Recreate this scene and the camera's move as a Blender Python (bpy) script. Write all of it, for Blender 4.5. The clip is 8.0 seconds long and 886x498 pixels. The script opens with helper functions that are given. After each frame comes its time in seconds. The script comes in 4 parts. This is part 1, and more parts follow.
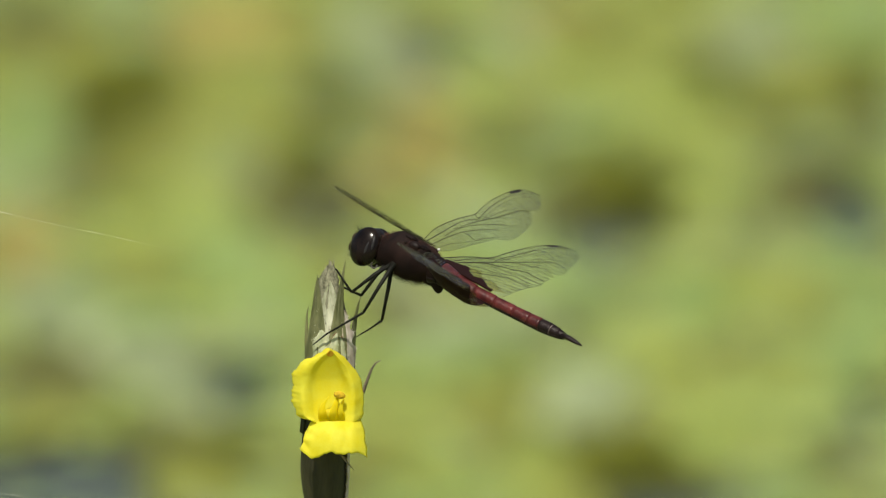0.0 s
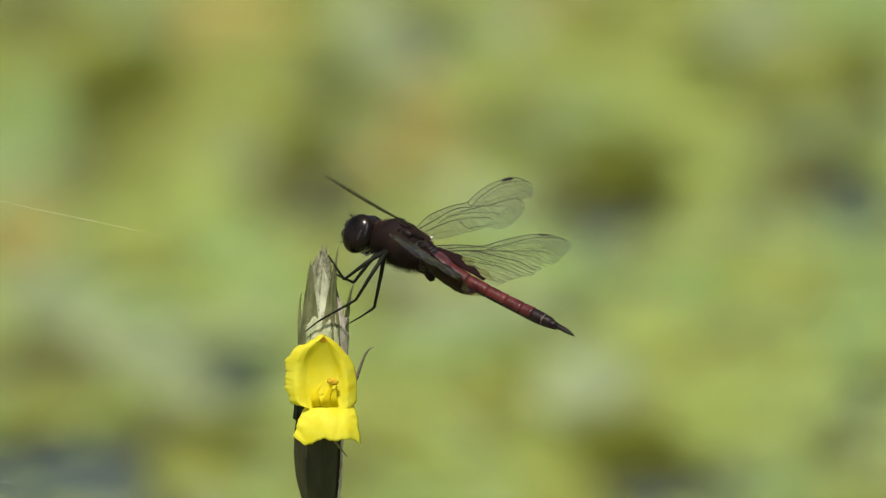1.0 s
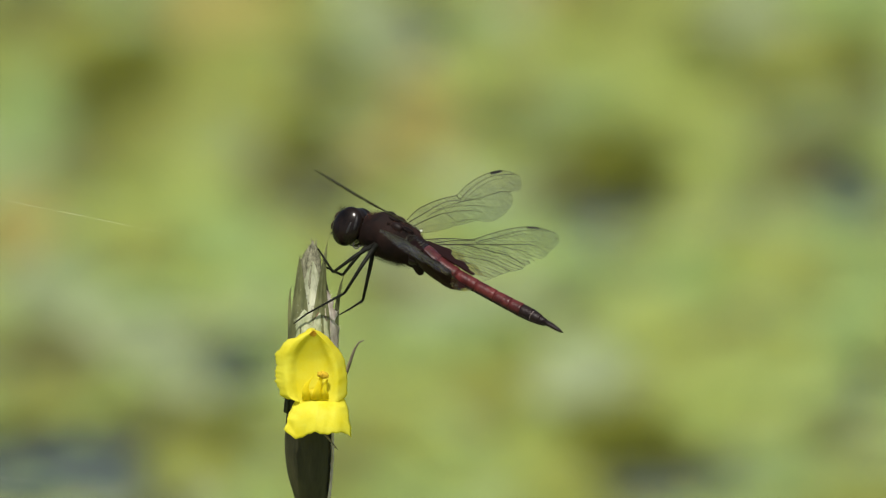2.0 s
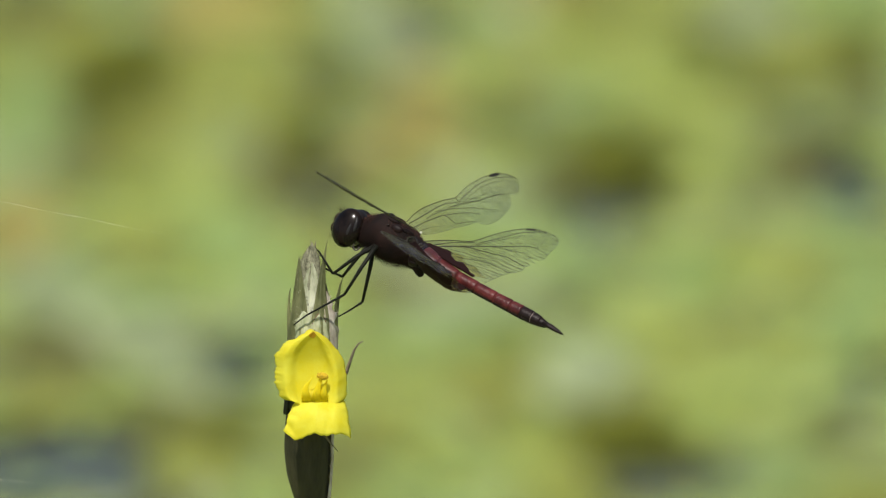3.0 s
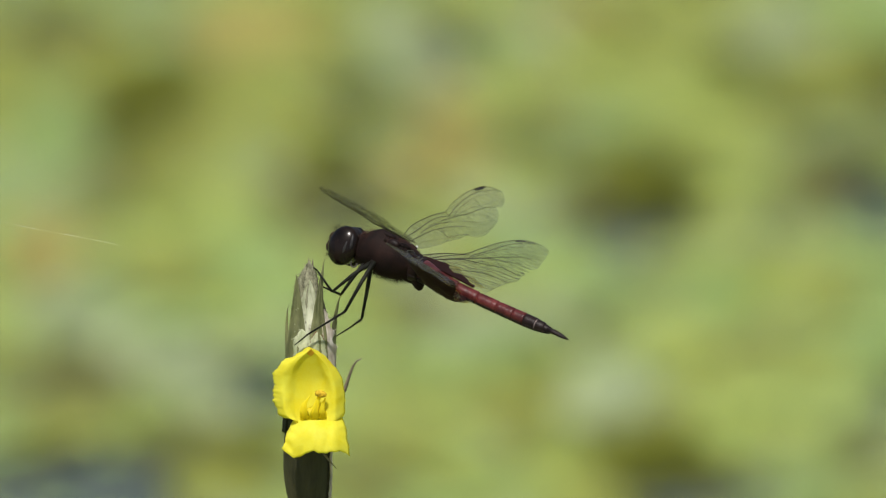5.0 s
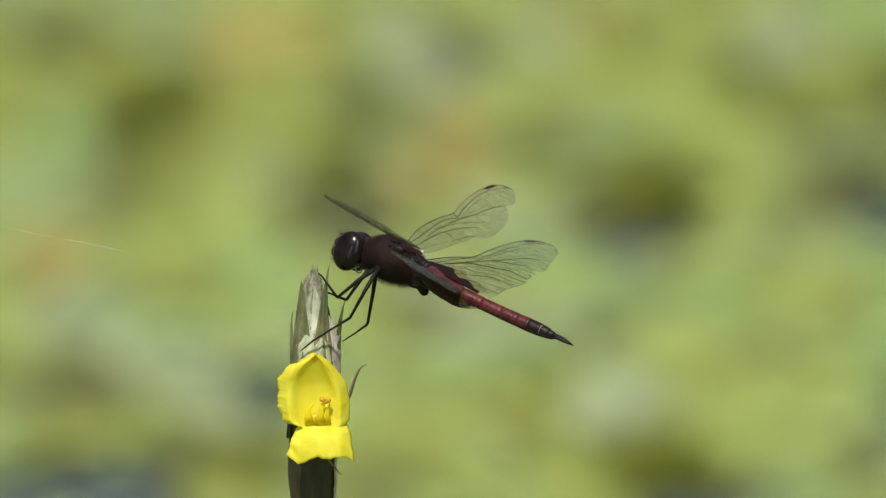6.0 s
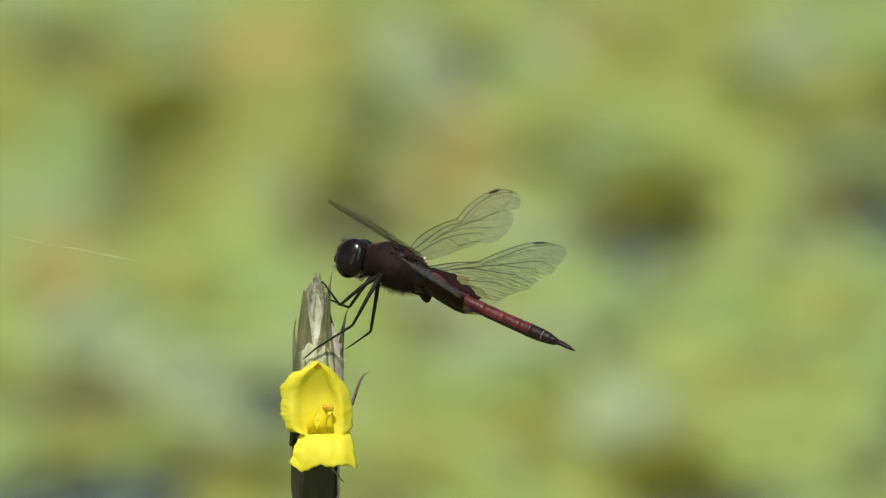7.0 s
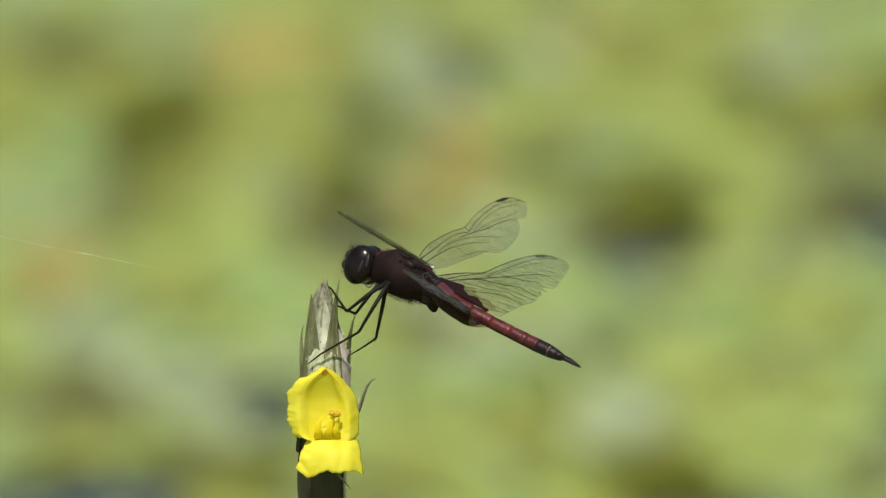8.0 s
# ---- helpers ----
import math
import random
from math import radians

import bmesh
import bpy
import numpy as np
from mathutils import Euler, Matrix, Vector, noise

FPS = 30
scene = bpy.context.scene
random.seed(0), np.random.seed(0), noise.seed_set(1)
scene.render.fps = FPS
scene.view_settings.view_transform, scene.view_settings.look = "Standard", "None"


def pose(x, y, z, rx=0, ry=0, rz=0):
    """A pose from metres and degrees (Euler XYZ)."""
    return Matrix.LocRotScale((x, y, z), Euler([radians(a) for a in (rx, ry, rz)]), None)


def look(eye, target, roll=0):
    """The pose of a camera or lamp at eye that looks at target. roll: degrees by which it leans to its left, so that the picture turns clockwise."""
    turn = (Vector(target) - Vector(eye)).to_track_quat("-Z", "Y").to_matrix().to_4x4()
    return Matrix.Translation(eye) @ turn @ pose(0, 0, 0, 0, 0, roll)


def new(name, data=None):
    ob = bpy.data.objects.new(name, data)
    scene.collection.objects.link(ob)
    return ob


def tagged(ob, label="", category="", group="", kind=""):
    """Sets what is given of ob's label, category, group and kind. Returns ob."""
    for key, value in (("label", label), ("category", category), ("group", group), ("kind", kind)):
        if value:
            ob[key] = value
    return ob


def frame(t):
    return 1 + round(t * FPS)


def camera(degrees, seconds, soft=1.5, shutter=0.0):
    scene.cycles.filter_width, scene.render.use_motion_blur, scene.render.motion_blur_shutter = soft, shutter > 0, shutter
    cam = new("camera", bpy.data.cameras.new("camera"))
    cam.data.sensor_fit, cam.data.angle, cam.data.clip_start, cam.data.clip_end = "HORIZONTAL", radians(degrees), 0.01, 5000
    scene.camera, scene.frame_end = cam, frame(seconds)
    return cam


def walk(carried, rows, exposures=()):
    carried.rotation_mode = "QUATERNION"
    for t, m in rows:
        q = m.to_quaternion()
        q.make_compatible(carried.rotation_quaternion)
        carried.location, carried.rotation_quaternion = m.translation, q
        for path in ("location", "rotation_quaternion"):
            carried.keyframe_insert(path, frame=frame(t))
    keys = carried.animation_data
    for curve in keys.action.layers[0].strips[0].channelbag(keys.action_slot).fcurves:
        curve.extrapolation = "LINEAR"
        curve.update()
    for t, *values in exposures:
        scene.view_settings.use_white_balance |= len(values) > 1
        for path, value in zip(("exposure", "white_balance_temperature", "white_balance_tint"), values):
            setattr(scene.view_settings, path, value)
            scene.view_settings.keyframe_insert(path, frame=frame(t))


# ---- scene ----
cam = camera(2.2458, 8.0, soft=1.25)
# a long lens, wide open enough to melt the pond behind the flower
cam.data.dof.use_dof = True
cam.data.dof.focus_distance = 4.0
cam.data.dof.aperture_fstop = 24.5

PATH = [
    (0.0, look((0.01248, -3.88129, 1.44896), (0.02005, 0.00084, 0.48513), 0.79)),
    (0.5, look((0.01477, -3.88129, 1.44907), (0.02080, 0.00058, 0.48417), 0.53)),
    (1.0, look((0.01684, -3.88129, 1.44812), (0.02135, 0.00045, 0.48271), 0.63)),
    (1.5, look((0.01993, -3.88129, 1.44869), (0.02224, 0.00010, 0.48184), 0.38)),
    (3.0, look((0.02140, -3.88129, 1.45045), (0.02335, -0.00035, 0.48179), 0.14)),
    (3.5, look((0.02312, -3.88129, 1.45000), (0.02312, -0.00011, 0.48231), 0.00)),
    (4.0, look((0.02680, -3.88129, 1.45011), (0.02286, 0.00011, 0.48332), 0.20)),
    (4.5, look((0.03530, -3.88129, 1.44906), (0.02335, 0.00053, 0.48399), -0.26)),
    (6.0, look((0.03800, -3.88129, 1.44716), (0.02300, 0.00137, 0.48552), -0.27)),
    (6.5, look((0.03890, -3.88129, 1.44575), (0.02242, 0.00179, 0.48582), -0.16)),
    (7.0, look((0.04040, -3.88129, 1.44594), (0.02253, 0.00197, 0.48678), -0.34)),
    (7.5, look((0.03890, -3.88129, 1.44575), (0.02211, 0.00214, 0.48728), -0.25)),
    (8.0, look((0.03450, -3.88129, 1.44703), (0.02117, 0.00202, 0.48799), 0.01)),
]
walk(cam, PATH, [(0.0, -0.12, 6860, 8.5), (1.5, -0.12, 6640, 9.5), (3.0, -0.12, 6480, 11), (4.5, -0.11, 6430, 11), (6.0, -0.07, 6430, 12), (7.0, -0.05, 6400, 12), (8.0, -0.05, 6460, 12)])

# ---- world, sun, exposure ----
SUN_ELEVATION, SUN_TURN = radians(63), radians(197)   # turn: clockwise from +y, seen from above
world = bpy.data.worlds.new("sky")
scene.world = world
world.use_nodes = True
sky = world.node_tree.nodes.new("ShaderNodeTexSky")
sky.sky_type, sky.sun_disc = "NISHITA", False
sky.dust_density = 2.5
sky.sun_elevation, sky.sun_rotation = SUN_ELEVATION, SUN_TURN
background = world.node_tree.nodes["Background"]
background.inputs["Strength"].default_value = 0.085
world.node_tree.links.new(sky.outputs[0], background.inputs["Color"])
sun = new("sun", bpy.data.lights.new("sun", "SUN"))
sun.data.energy, sun.data.angle, sun.data.color = 4.6, radians(0.53), (1.0, 0.95, 0.87)
toward_sun = Vector((math.sin(SUN_TURN) * math.cos(SUN_ELEVATION), math.cos(SUN_TURN) * math.cos(SUN_ELEVATION), math.sin(SUN_ELEVATION)))
sun.matrix_world = look(toward_sun * 20, (0, 0, 0))


# ---- materials ----
def surface(name, low, high, scale, rough=0.5, streak=1.0, fine=6.0, bump=0.2, bump_mm=0.1, metal=0.0, island=0.0, extra=None, random_piece=0.0):
    """A principled material whose colour wanders between low and high at two scales, with fine relief. scale: cells in a metre."""
    m = bpy.data.materials.new(name)
    m.use_nodes = True
    nodes, links = m.node_tree.nodes, m.node_tree.links
    shader = nodes["Principled BSDF"]
    where = nodes.new("ShaderNodeTexCoord")
    coarse, grain = nodes.new("ShaderNodeTexNoise"), nodes.new("ShaderNodeTexNoise")
    coarse.inputs["Scale"].default_value, coarse.inputs["Detail"].default_value = scale, 4
    grain.inputs["Scale"].default_value, grain.inputs["Detail"].default_value = scale * fine, 3
    stretch = nodes.new("ShaderNodeMapping")
    stretch.inputs["Scale"].default_value = (1, 1, streak)
    links.new(where.outputs["Object"], stretch.inputs["Vector"])
    for tex in (coarse, grain):
        links.new(stretch.outputs[0], tex.inputs["Vector"])
    blend = nodes.new("ShaderNodeMath")
    blend.operation = "MULTIPLY_ADD"
    blend.inputs[1].default_value = 0.45
    links.new(grain.outputs[0], blend.inputs[0])
    half = nodes.new("ShaderNodeMath")
    half.operation = "MULTIPLY_ADD"
    half.inputs[1].default_value, half.inputs[2].default_value = 1.5, -0.48
    links.new(coarse.outputs[0], half.inputs[0])
    links.new(half.outputs[0], blend.inputs[2])
    value = blend.outputs[0]
    if island or random_piece:
        source = nodes.new("ShaderNodeNewGeometry").outputs["Random Per Island"] if island else nodes.new("ShaderNodeObjectInfo").outputs["Random"]
        spread = nodes.new("ShaderNodeMath")
        spread.operation = "MULTIPLY_ADD"
        spread.inputs[1].default_value = island or random_piece
        links.new(source, spread.inputs[0])
        off = nodes.new("ShaderNodeMath")
        off.operation = "SUBTRACT"
        off.inputs[1].default_value = (island or random_piece) / 2
        links.new(value, off.inputs[0])
        links.new(off.outputs[0], spread.inputs[2])
        value = spread.outputs[0]
    ramp = nodes.new("ShaderNodeValToRGB")
    ramp.color_ramp.elements[0].color, ramp.color_ramp.elements[1].color = (*low, 1), (*high, 1)
    ramp.color_ramp.elements[0].position, ramp.color_ramp.elements[1].position = 0.15, 0.85
    links.new(value, ramp.inputs[0])
    links.new(ramp.outputs[0], shader.inputs["Base Color"])
    relief = nodes.new("ShaderNodeBump")
    relief.inputs["Strength"].default_value, relief.inputs["Distance"].default_value = bump, bump_mm * 0.001
    links.new(grain.outputs[0], relief.inputs["Height"])
    links.new(relief.outputs[0], shader.inputs["Normal"])
    shader.inputs["Roughness"].default_value, shader.inputs["Metallic"].default_value = rough, metal
    for key, number in (extra or {}).items():
        shader.inputs[key].default_value = number
    return m


def thin(name, low, high, scale, share=0.45, rough=0.4, **more):
    """A petal's or leaf's surface, through which a share of the light passes."""
    m = surface(name, low, high, scale, rough, **more)
    nodes, links = m.node_tree.nodes, m.node_tree.links
    shader, out = nodes["Principled BSDF"], nodes["Material Output"]
    through_light, mix = nodes.new("ShaderNodeBsdfTranslucent"), nodes.new("ShaderNodeMixShader")
    mix.inputs[0].default_value = share
    links.new(shader.inputs["Base Color"].links[0].from_socket, through_light.inputs["Color"])
    links.new(shader.outputs[0], mix.inputs[1])
    links.new(through_light.outputs[0], mix.inputs[2])
    links.new(mix.outputs[0], out.inputs["Surface"])
    return m


def membrane(name, tint, body, clear, gloss=0.5, rough=0.28):
    """Wing skin: mostly clear, a little stained, with a sheen."""
    m = bpy.data.materials.new(name)
    m.use_nodes = True
    nodes, links = m.node_tree.nodes, m.node_tree.links
    shader, out = nodes["Principled BSDF"], nodes["Material Output"]
    shader.inputs["Base Color"].default_value = (*body, 1)
    shader.inputs["Roughness"].default_value = rough
    shader.inputs["Specular IOR Level"].default_value = gloss
    clear_part, mix = nodes.new("ShaderNodeBsdfTransparent"), nodes.new("ShaderNodeMixShader")
    clear_part.inputs["Color"].default_value = (*tint, 1)
    where, cells = nodes.new("ShaderNodeTexCoord"), nodes.new("ShaderNodeTexNoise")
    cells.inputs["Scale"].default_value, cells.inputs["Detail"].default_value = 900, 3
    links.new(where.outputs["Object"], cells.inputs["Vector"])
    span = nodes.new("ShaderNodeMapRange")
    span.inputs["From Min"].default_value, span.inputs["From Max"].default_value = 0.3, 0.7
    span.inputs["To Min"].default_value, span.inputs["To Max"].default_value = clear - 0.08, min(1, clear + 0.08)
    links.new(cells.outputs[0], span.inputs["Value"])
    links.new(span.outputs[0], mix.inputs[0])
    links.new(shader.outputs[0], mix.inputs[1])
    links.new(clear_part.outputs[0], mix.inputs[2])
    links.new(mix.outputs[0], out.inputs["Surface"])
    relief = nodes.new("ShaderNodeBump")
    relief.inputs["Strength"].default_value, relief.inputs["Distance"].default_value = 0.5, 0.0002
    links.new(cells.outputs[0], relief.inputs["Height"])
    links.new(relief.outputs[0], shader.inputs["Normal"])
    return m


PETAL = thin("yellow_petal", (0.92, 0.84, 0.035), (0.97, 0.94, 0.12), 300, share=0.50, rough=0.6, fine=9.0, bump=0.5, extra={"Specular IOR Level": 0.2})
PETAL_TIP = thin("orange_petal_tip", (0.86, 0.44, 0.03), (0.92, 0.64, 0.04), 600, share=0.3, rough=0.55)
ANTHER = surface("ochre_anther", (0.52, 0.32, 0.008), (0.72, 0.50, 0.015), 1500, 0.8, bump=0.5)
FILAMENT = thin("yellow_filament", (0.96, 0.84, 0.015), (0.98, 0.90, 0.04), 900, share=0.55, rough=0.6)
SPIKE_DARK = surface("dark_olive_scale", (0.012, 0.0135, 0.006), (0.058, 0.053, 0.027), 330, 0.55, streak=0.22, fine=7, bump=0.8, random_piece=0.3, extra={"Specular IOR Level": 0.35})
BRACT_PALE = thin("pale_dry_bract", (0.25, 0.28, 0.14), (0.90, 0.91, 0.70), 700, share=0.2, rough=0.7, streak=0.22, fine=5, bump=0.8)
BRACT_MID = thin("mottled_bract", (0.055, 0.056, 0.028), (0.46, 0.45, 0.30), 1500, share=0.2, rough=0.6, streak=0.5, fine=4, bump=0.9)
BRACT_CUP = thin("pale_green_bract", (0.34, 0.40, 0.20), (0.80, 0.82, 0.58), 700, share=0.2, rough=0.7, streak=0.5, fine=5, bump=0.7)
BRACT_GREEN = thin("grey_green_bract", (0.07, 0.082, 0.027), (0.27, 0.28, 0.125), 480, share=0.15, rough=0.6, streak=0.25, fine=6, bump=0.7)
BRACT_DRY = thin("papery_brown_bract", (0.20, 0.155, 0.08), (0.64, 0.59, 0.42), 900, share=0.2, rough=0.8, streak=0.35, fine=5, bump=0.9)
BRACT_MARGIN = thin("papery_pale_margin", (0.50, 0.40, 0.32), (0.93, 0.88, 0.79), 800, share=0.25, rough=0.75, streak=0.5, fine=5, bump=0.9)
BRACT_RUST = thin("red_brown_rim", (0.14, 0.055, 0.03), (0.36, 0.20, 0.11), 700, share=0.15, rough=0.8, streak=0.5, fine=5, bump=0.8)
AWN = surface("brown_awn", (0.05, 0.045, 0.03), (0.24, 0.20, 0.15), 700, 0.7)
SCAPE = surface("green_scape", (0.04, 0.07, 0.02), (0.09, 0.13, 0.04), 300, 0.5)
CHITIN = surface("black_brown_shell", (0.006, 0.004, 0.004), (0.022, 0.012, 0.010), 600, 0.5, bump=0.5, extra={"Specular IOR Level": 0.15})
THORAX = surface("dark_brown_hairy_thorax", (0.004, 0.0026, 0.0023), (0.020, 0.0085, 0.006), 330, 0.75, fine=12, bump=0.9, extra={"Specular IOR Level": 0.18})
EYE = surface("dark_eye", (0.004, 0.003, 0.0022), (0.016, 0.010, 0.007), 420, 0.19, fine=30, bump=0.03, extra={"Specular IOR Level": 0.23})
FACE = surface("red_brown_face", (0.012, 0.008, 0.005), (0.055, 0.036, 0.020), 900, 0.7, bump=0.8, extra={"Specular IOR Level": 0.15})
EYE_REFLECTION = surface("grey_eye_reflection", (0.008, 0.007, 0.007), (0.034, 0.032, 0.032), 1200, 0.45, extra={"Specular IOR Level": 0.3})
RIM = surface("grey_eye_rim", (0.03, 0.026, 0.026), (0.12, 0.105, 0.10), 900, 0.6, extra={"Specular IOR Level": 0.3})
RED = surface("dull_red_abdomen", (0.028, 0.006, 0.006), (0.135, 0.027, 0.025), 420, 0.40, fine=6, bump=0.7, extra={"Specular IOR Level": 0.28})
BELLY = surface("dark_abdomen_tip", (0.005, 0.0035, 0.0035), (0.020, 0.011, 0.010), 500, 0.45, bump=0.7, extra={"Specular IOR Level": 0.2})
RING = surface("pale_joint_ring", (0.13, 0.10, 0.09), (0.28, 0.22, 0.20), 900, 0.6)
LEG = surface("black_leg", (0.005, 0.0052, 0.0042), (0.018, 0.019, 0.014), 900, 0.55, extra={"Specular IOR Level": 0.14})
HAIR_BROWN = surface("red_brown_hair", (0.018, 0.008, 0.006), (0.098, 0.049, 0.036), 500, 0.75, island=0.5, extra={"Specular IOR Level": 0.1})
HAIR = surface("brown_hair", (0.007, 0.004, 0.0035), (0.034, 0.016, 0.011), 500, 0.7, island=0.5, extra={"Specular IOR Level": 0.1})
VEIN = surface("brown_vein", (0.024, 0.022, 0.010), (0.068, 0.062, 0.028), 700, 0.45, extra={"Specular IOR Level": 0.2})
STIGMA = surface("dark_wing_mark", (0.010, 0.006, 0.004), (0.025, 0.014, 0.010), 900, 0.4)
SADDLE = membrane("dark_red_wing_patch", (0.20, 0.034, 0.022), (0.020, 0.0068, 0.006), 0.14, 0.15, 0.8)
# the blue of the body colour stands in for reflected sky
WING = membrane("clear_wing_skin", (0.95, 0.95, 0.93), (0.118, 0.122, 0.165), 0.86, 0.5, 0.22)
AMBER = membrane("amber_wing_stain", (0.93, 0.84, 0.58), (0.12, 0.09, 0.05), 0.86, 0.1)
PALE_GLINT = surface("whitish_glint", (0.6, 0.6, 0.52), (0.8, 0.8, 0.72), 900, 0.15)
SILK = surface("spider_silk", (0.7, 0.7, 0.5), (0.9, 0.9, 0.7), 3000, 0.25)
MATT = {"Specular IOR Level": 0.2}
LEAF = surface("fresh_floating_leaf", (0.22, 0.335, 0.09), (0.355, 0.47, 0.16), 60, 0.5, island=0.7, extra=MATT)
LEAF_LIME = surface("lime_floating_leaf", (0.255, 0.325, 0.062), (0.40, 0.47, 0.122), 60, 0.5, island=0.7, extra=MATT)
LEAF_PALE = surface("pale_floating_leaf", (0.26, 0.335, 0.16), (0.39, 0.455, 0.24), 60, 0.5, island=0.7, extra=MATT)
LEAF_YELLOW = surface("yellowing_floating_leaf", (0.215, 0.255, 0.042), (0.345, 0.37, 0.085), 60, 0.5, island=0.7, extra=MATT)
LEAF_ORANGE = surface("withered_orange_leaf", (0.335, 0.30, 0.072), (0.435, 0.39, 0.115), 60, 0.5, island=0.6, extra=MATT)
LEAF_BROWN = surface("brown_floating_leaf", (0.118, 0.13, 0.036), (0.19, 0.20, 0.062), 60, 0.6, island=0.6, extra=MATT)
LEAF_OLIVE = surface("dark_olive_leaf", (0.085, 0.100, 0.006), (0.150, 0.165, 0.014), 60, 0.6, island=0.7, extra=MATT)
POND = surface("pond_water", (0.045, 0.055, 0.032), (0.075, 0.090, 0.052), 8, 0.06, fine=5, bump=0.25, bump_mm=6.0)


# ---- building helpers ----
def part(name, bm, material, parent, label=""):
    """Links a bmesh as one smooth mesh object under a thing or a part."""
    mesh = bpy.data.meshes.new(name)
    bm.normal_update()
    bm.to_mesh(mesh)
    bm.free()
    mesh.polygons.foreach_set("use_smooth", [True] * len(mesh.polygons))
    mesh.materials.append(material)
    ob = new(name, mesh)
    ob.parent = parent
    if label:
        tagged(ob, label)
    return ob


def mm(*v):
    return Vector(v) * 0.001


def grid_sheet(bm, rows):
    """Joins rows of points, all of one length, into a sheet of quads."""
    made = [[bm.verts.new(p) for p in row] for row in rows]
    for a, b in zip(made, made[1:]):
        for i in range(len(a) - 1):
            bm.faces.new((a[i], a[i + 1], b[i + 1], b[i]))
    return made


def slab(bm, rows, step):
    """A sheet, its back a step behind it, and the rim between the two."""
    face = grid_sheet(bm, rows)
    back = grid_sheet(bm, [[p + step for p in row][::-1] for row in rows])
    rim = face[0][:-1] + [row[-1] for row in face[:-1]] + face[-1][:0:-1] + [row[0] for row in face[:0:-1]]
    under = {}
    for a, b in zip(face, back):
        under.update(zip(a, b[::-1]))
    for a, b in zip(rim, rim[1:] + rim[:1]):
        bm.faces.new((b, a, under[a], under[b]))


def thicken(bm, depth):
    bm.normal_update()
    bmesh.ops.solidify(bm, geom=bm.faces[:], thickness=depth)


def tube(bm, points, radii, sides=8, closed=True):
    """A tapering tube along points."""
    points = [Vector(p) for p in points]
    rings = []
    side = None
    for i, p in enumerate(points):
        way = (points[min(i + 1, len(points) - 1)] - points[max(i - 1, 0)]).normalized()
        if side is None:
            side = way.orthogonal().normalized()
        side = (side - way * side.dot(way)).normalized()
        over = way.cross(side)
        r = radii[i] if hasattr(radii, "__len__") else radii
        rings.append([bm.verts.new(p + (side * math.cos(2 * math.pi * k / sides) + over * math.sin(2 * math.pi * k / sides)) * r) for k in range(sides)])
    for a, b in zip(rings, rings[1:]):
        for k in range(sides):
            bm.faces.new((a[k], a[(k + 1) % sides], b[(k + 1) % sides], b[k]))
    if closed:
        bm.faces.new(rings[0][::-1])
        bm.faces.new(rings[-1])


def ramped(table, x):
    """Smoothly reads y at x from a short table of (x, y)."""
    for (x0, y0), (x1, y1) in zip(table, table[1:]):
        if x <= x1:
            f = min(1, max(0, (x - x0) / (x1 - x0)))
            return y0 + (y1 - y0) * f
    return table[-1][1]


def lathe(bm, profile, sides=20, axis=lambda s: Vector((s, 0, 0)), flat=1.0, lift=lambda s: 0.0):
    """Rings along x: profile holds (x, radius); flat squeezes the height."""
    rings = []
    for s, r in profile:
        c = axis(s)
        rings.append([bm.verts.new(c + Vector((0, r * math.cos(2 * math.pi * k / sides), r * flat * math.sin(2 * math.pi * k / sides)))) for k in range(sides)])
    for a, b in zip(rings, rings[1:]):
        for k in range(sides):
            bm.faces.new((a[k], b[k], b[(k + 1) % sides], a[(k + 1) % sides]))
    bm.faces.new(rings[0])
    bm.faces.new(rings[-1][::-1])


def ball(bm, centre, radii, u=20, v=14, turn=None):
    m = Matrix.Translation(centre) @ (turn or Matrix()) @ Matrix.Diagonal((*radii, 1))
    bmesh.ops.create_uvsphere(bm, u_segments=u, v_segments=v, radius=1, matrix=m)


# ---- the pond ----
def water_sheet():
    bm = bmesh.new()
    rings = []
    for r in (0.0, 0.6, 1.5, 4, 12, 40, 150, 600, 2000):
        rings.append([bm.verts.new((r * math.cos(a * math.pi / 24), 2 + r * math.sin(a * math.pi / 24), 0)) for a in range(48)] if r else [bm.verts.new((0, 2, 0))] * 48)
    for a, b in zip(rings, rings[1:]):
        for k in range(48):
            corners = (a[k], b[k], b[(k + 1) % 48], a[(k + 1) % 48])
            bm.faces.new(corners if a is not rings[0] else (a[k], b[k], b[(k + 1) % 48]))
    tagged(part("water", bm, POND, None), "still dark pond water reflecting the pale sky", "water", kind="structure")


# patches in the mat of floating plants: x, y, half width, half depth
FRESH = [(-0.088, 2.068, 0.008, 0.052), (-0.035, 1.947, 0.011, 0.022), (-0.030, 1.916, 0.010, 0.025), (0.135, 1.874, 0.007, 0.043), (0.017, 1.819, 0.013, 0.021), (0.138, 2.200, 0.009, 0.024), (0.034, 1.825, 0.009, 0.024), (-0.059, 1.861, 0.009, 0.018), (0.091, 1.898, 0.013, 0.031), (0.127, 1.935, 0.009, 0.019), (0.129, 1.825, 0.009, 0.030), (0.112, 1.697, 0.007, 0.017), (-0.019, 1.886, 0.007, 0.024), (0.061, 1.898, 0.013, 0.024), (0.035, 1.941, 0.011, 0.022)]
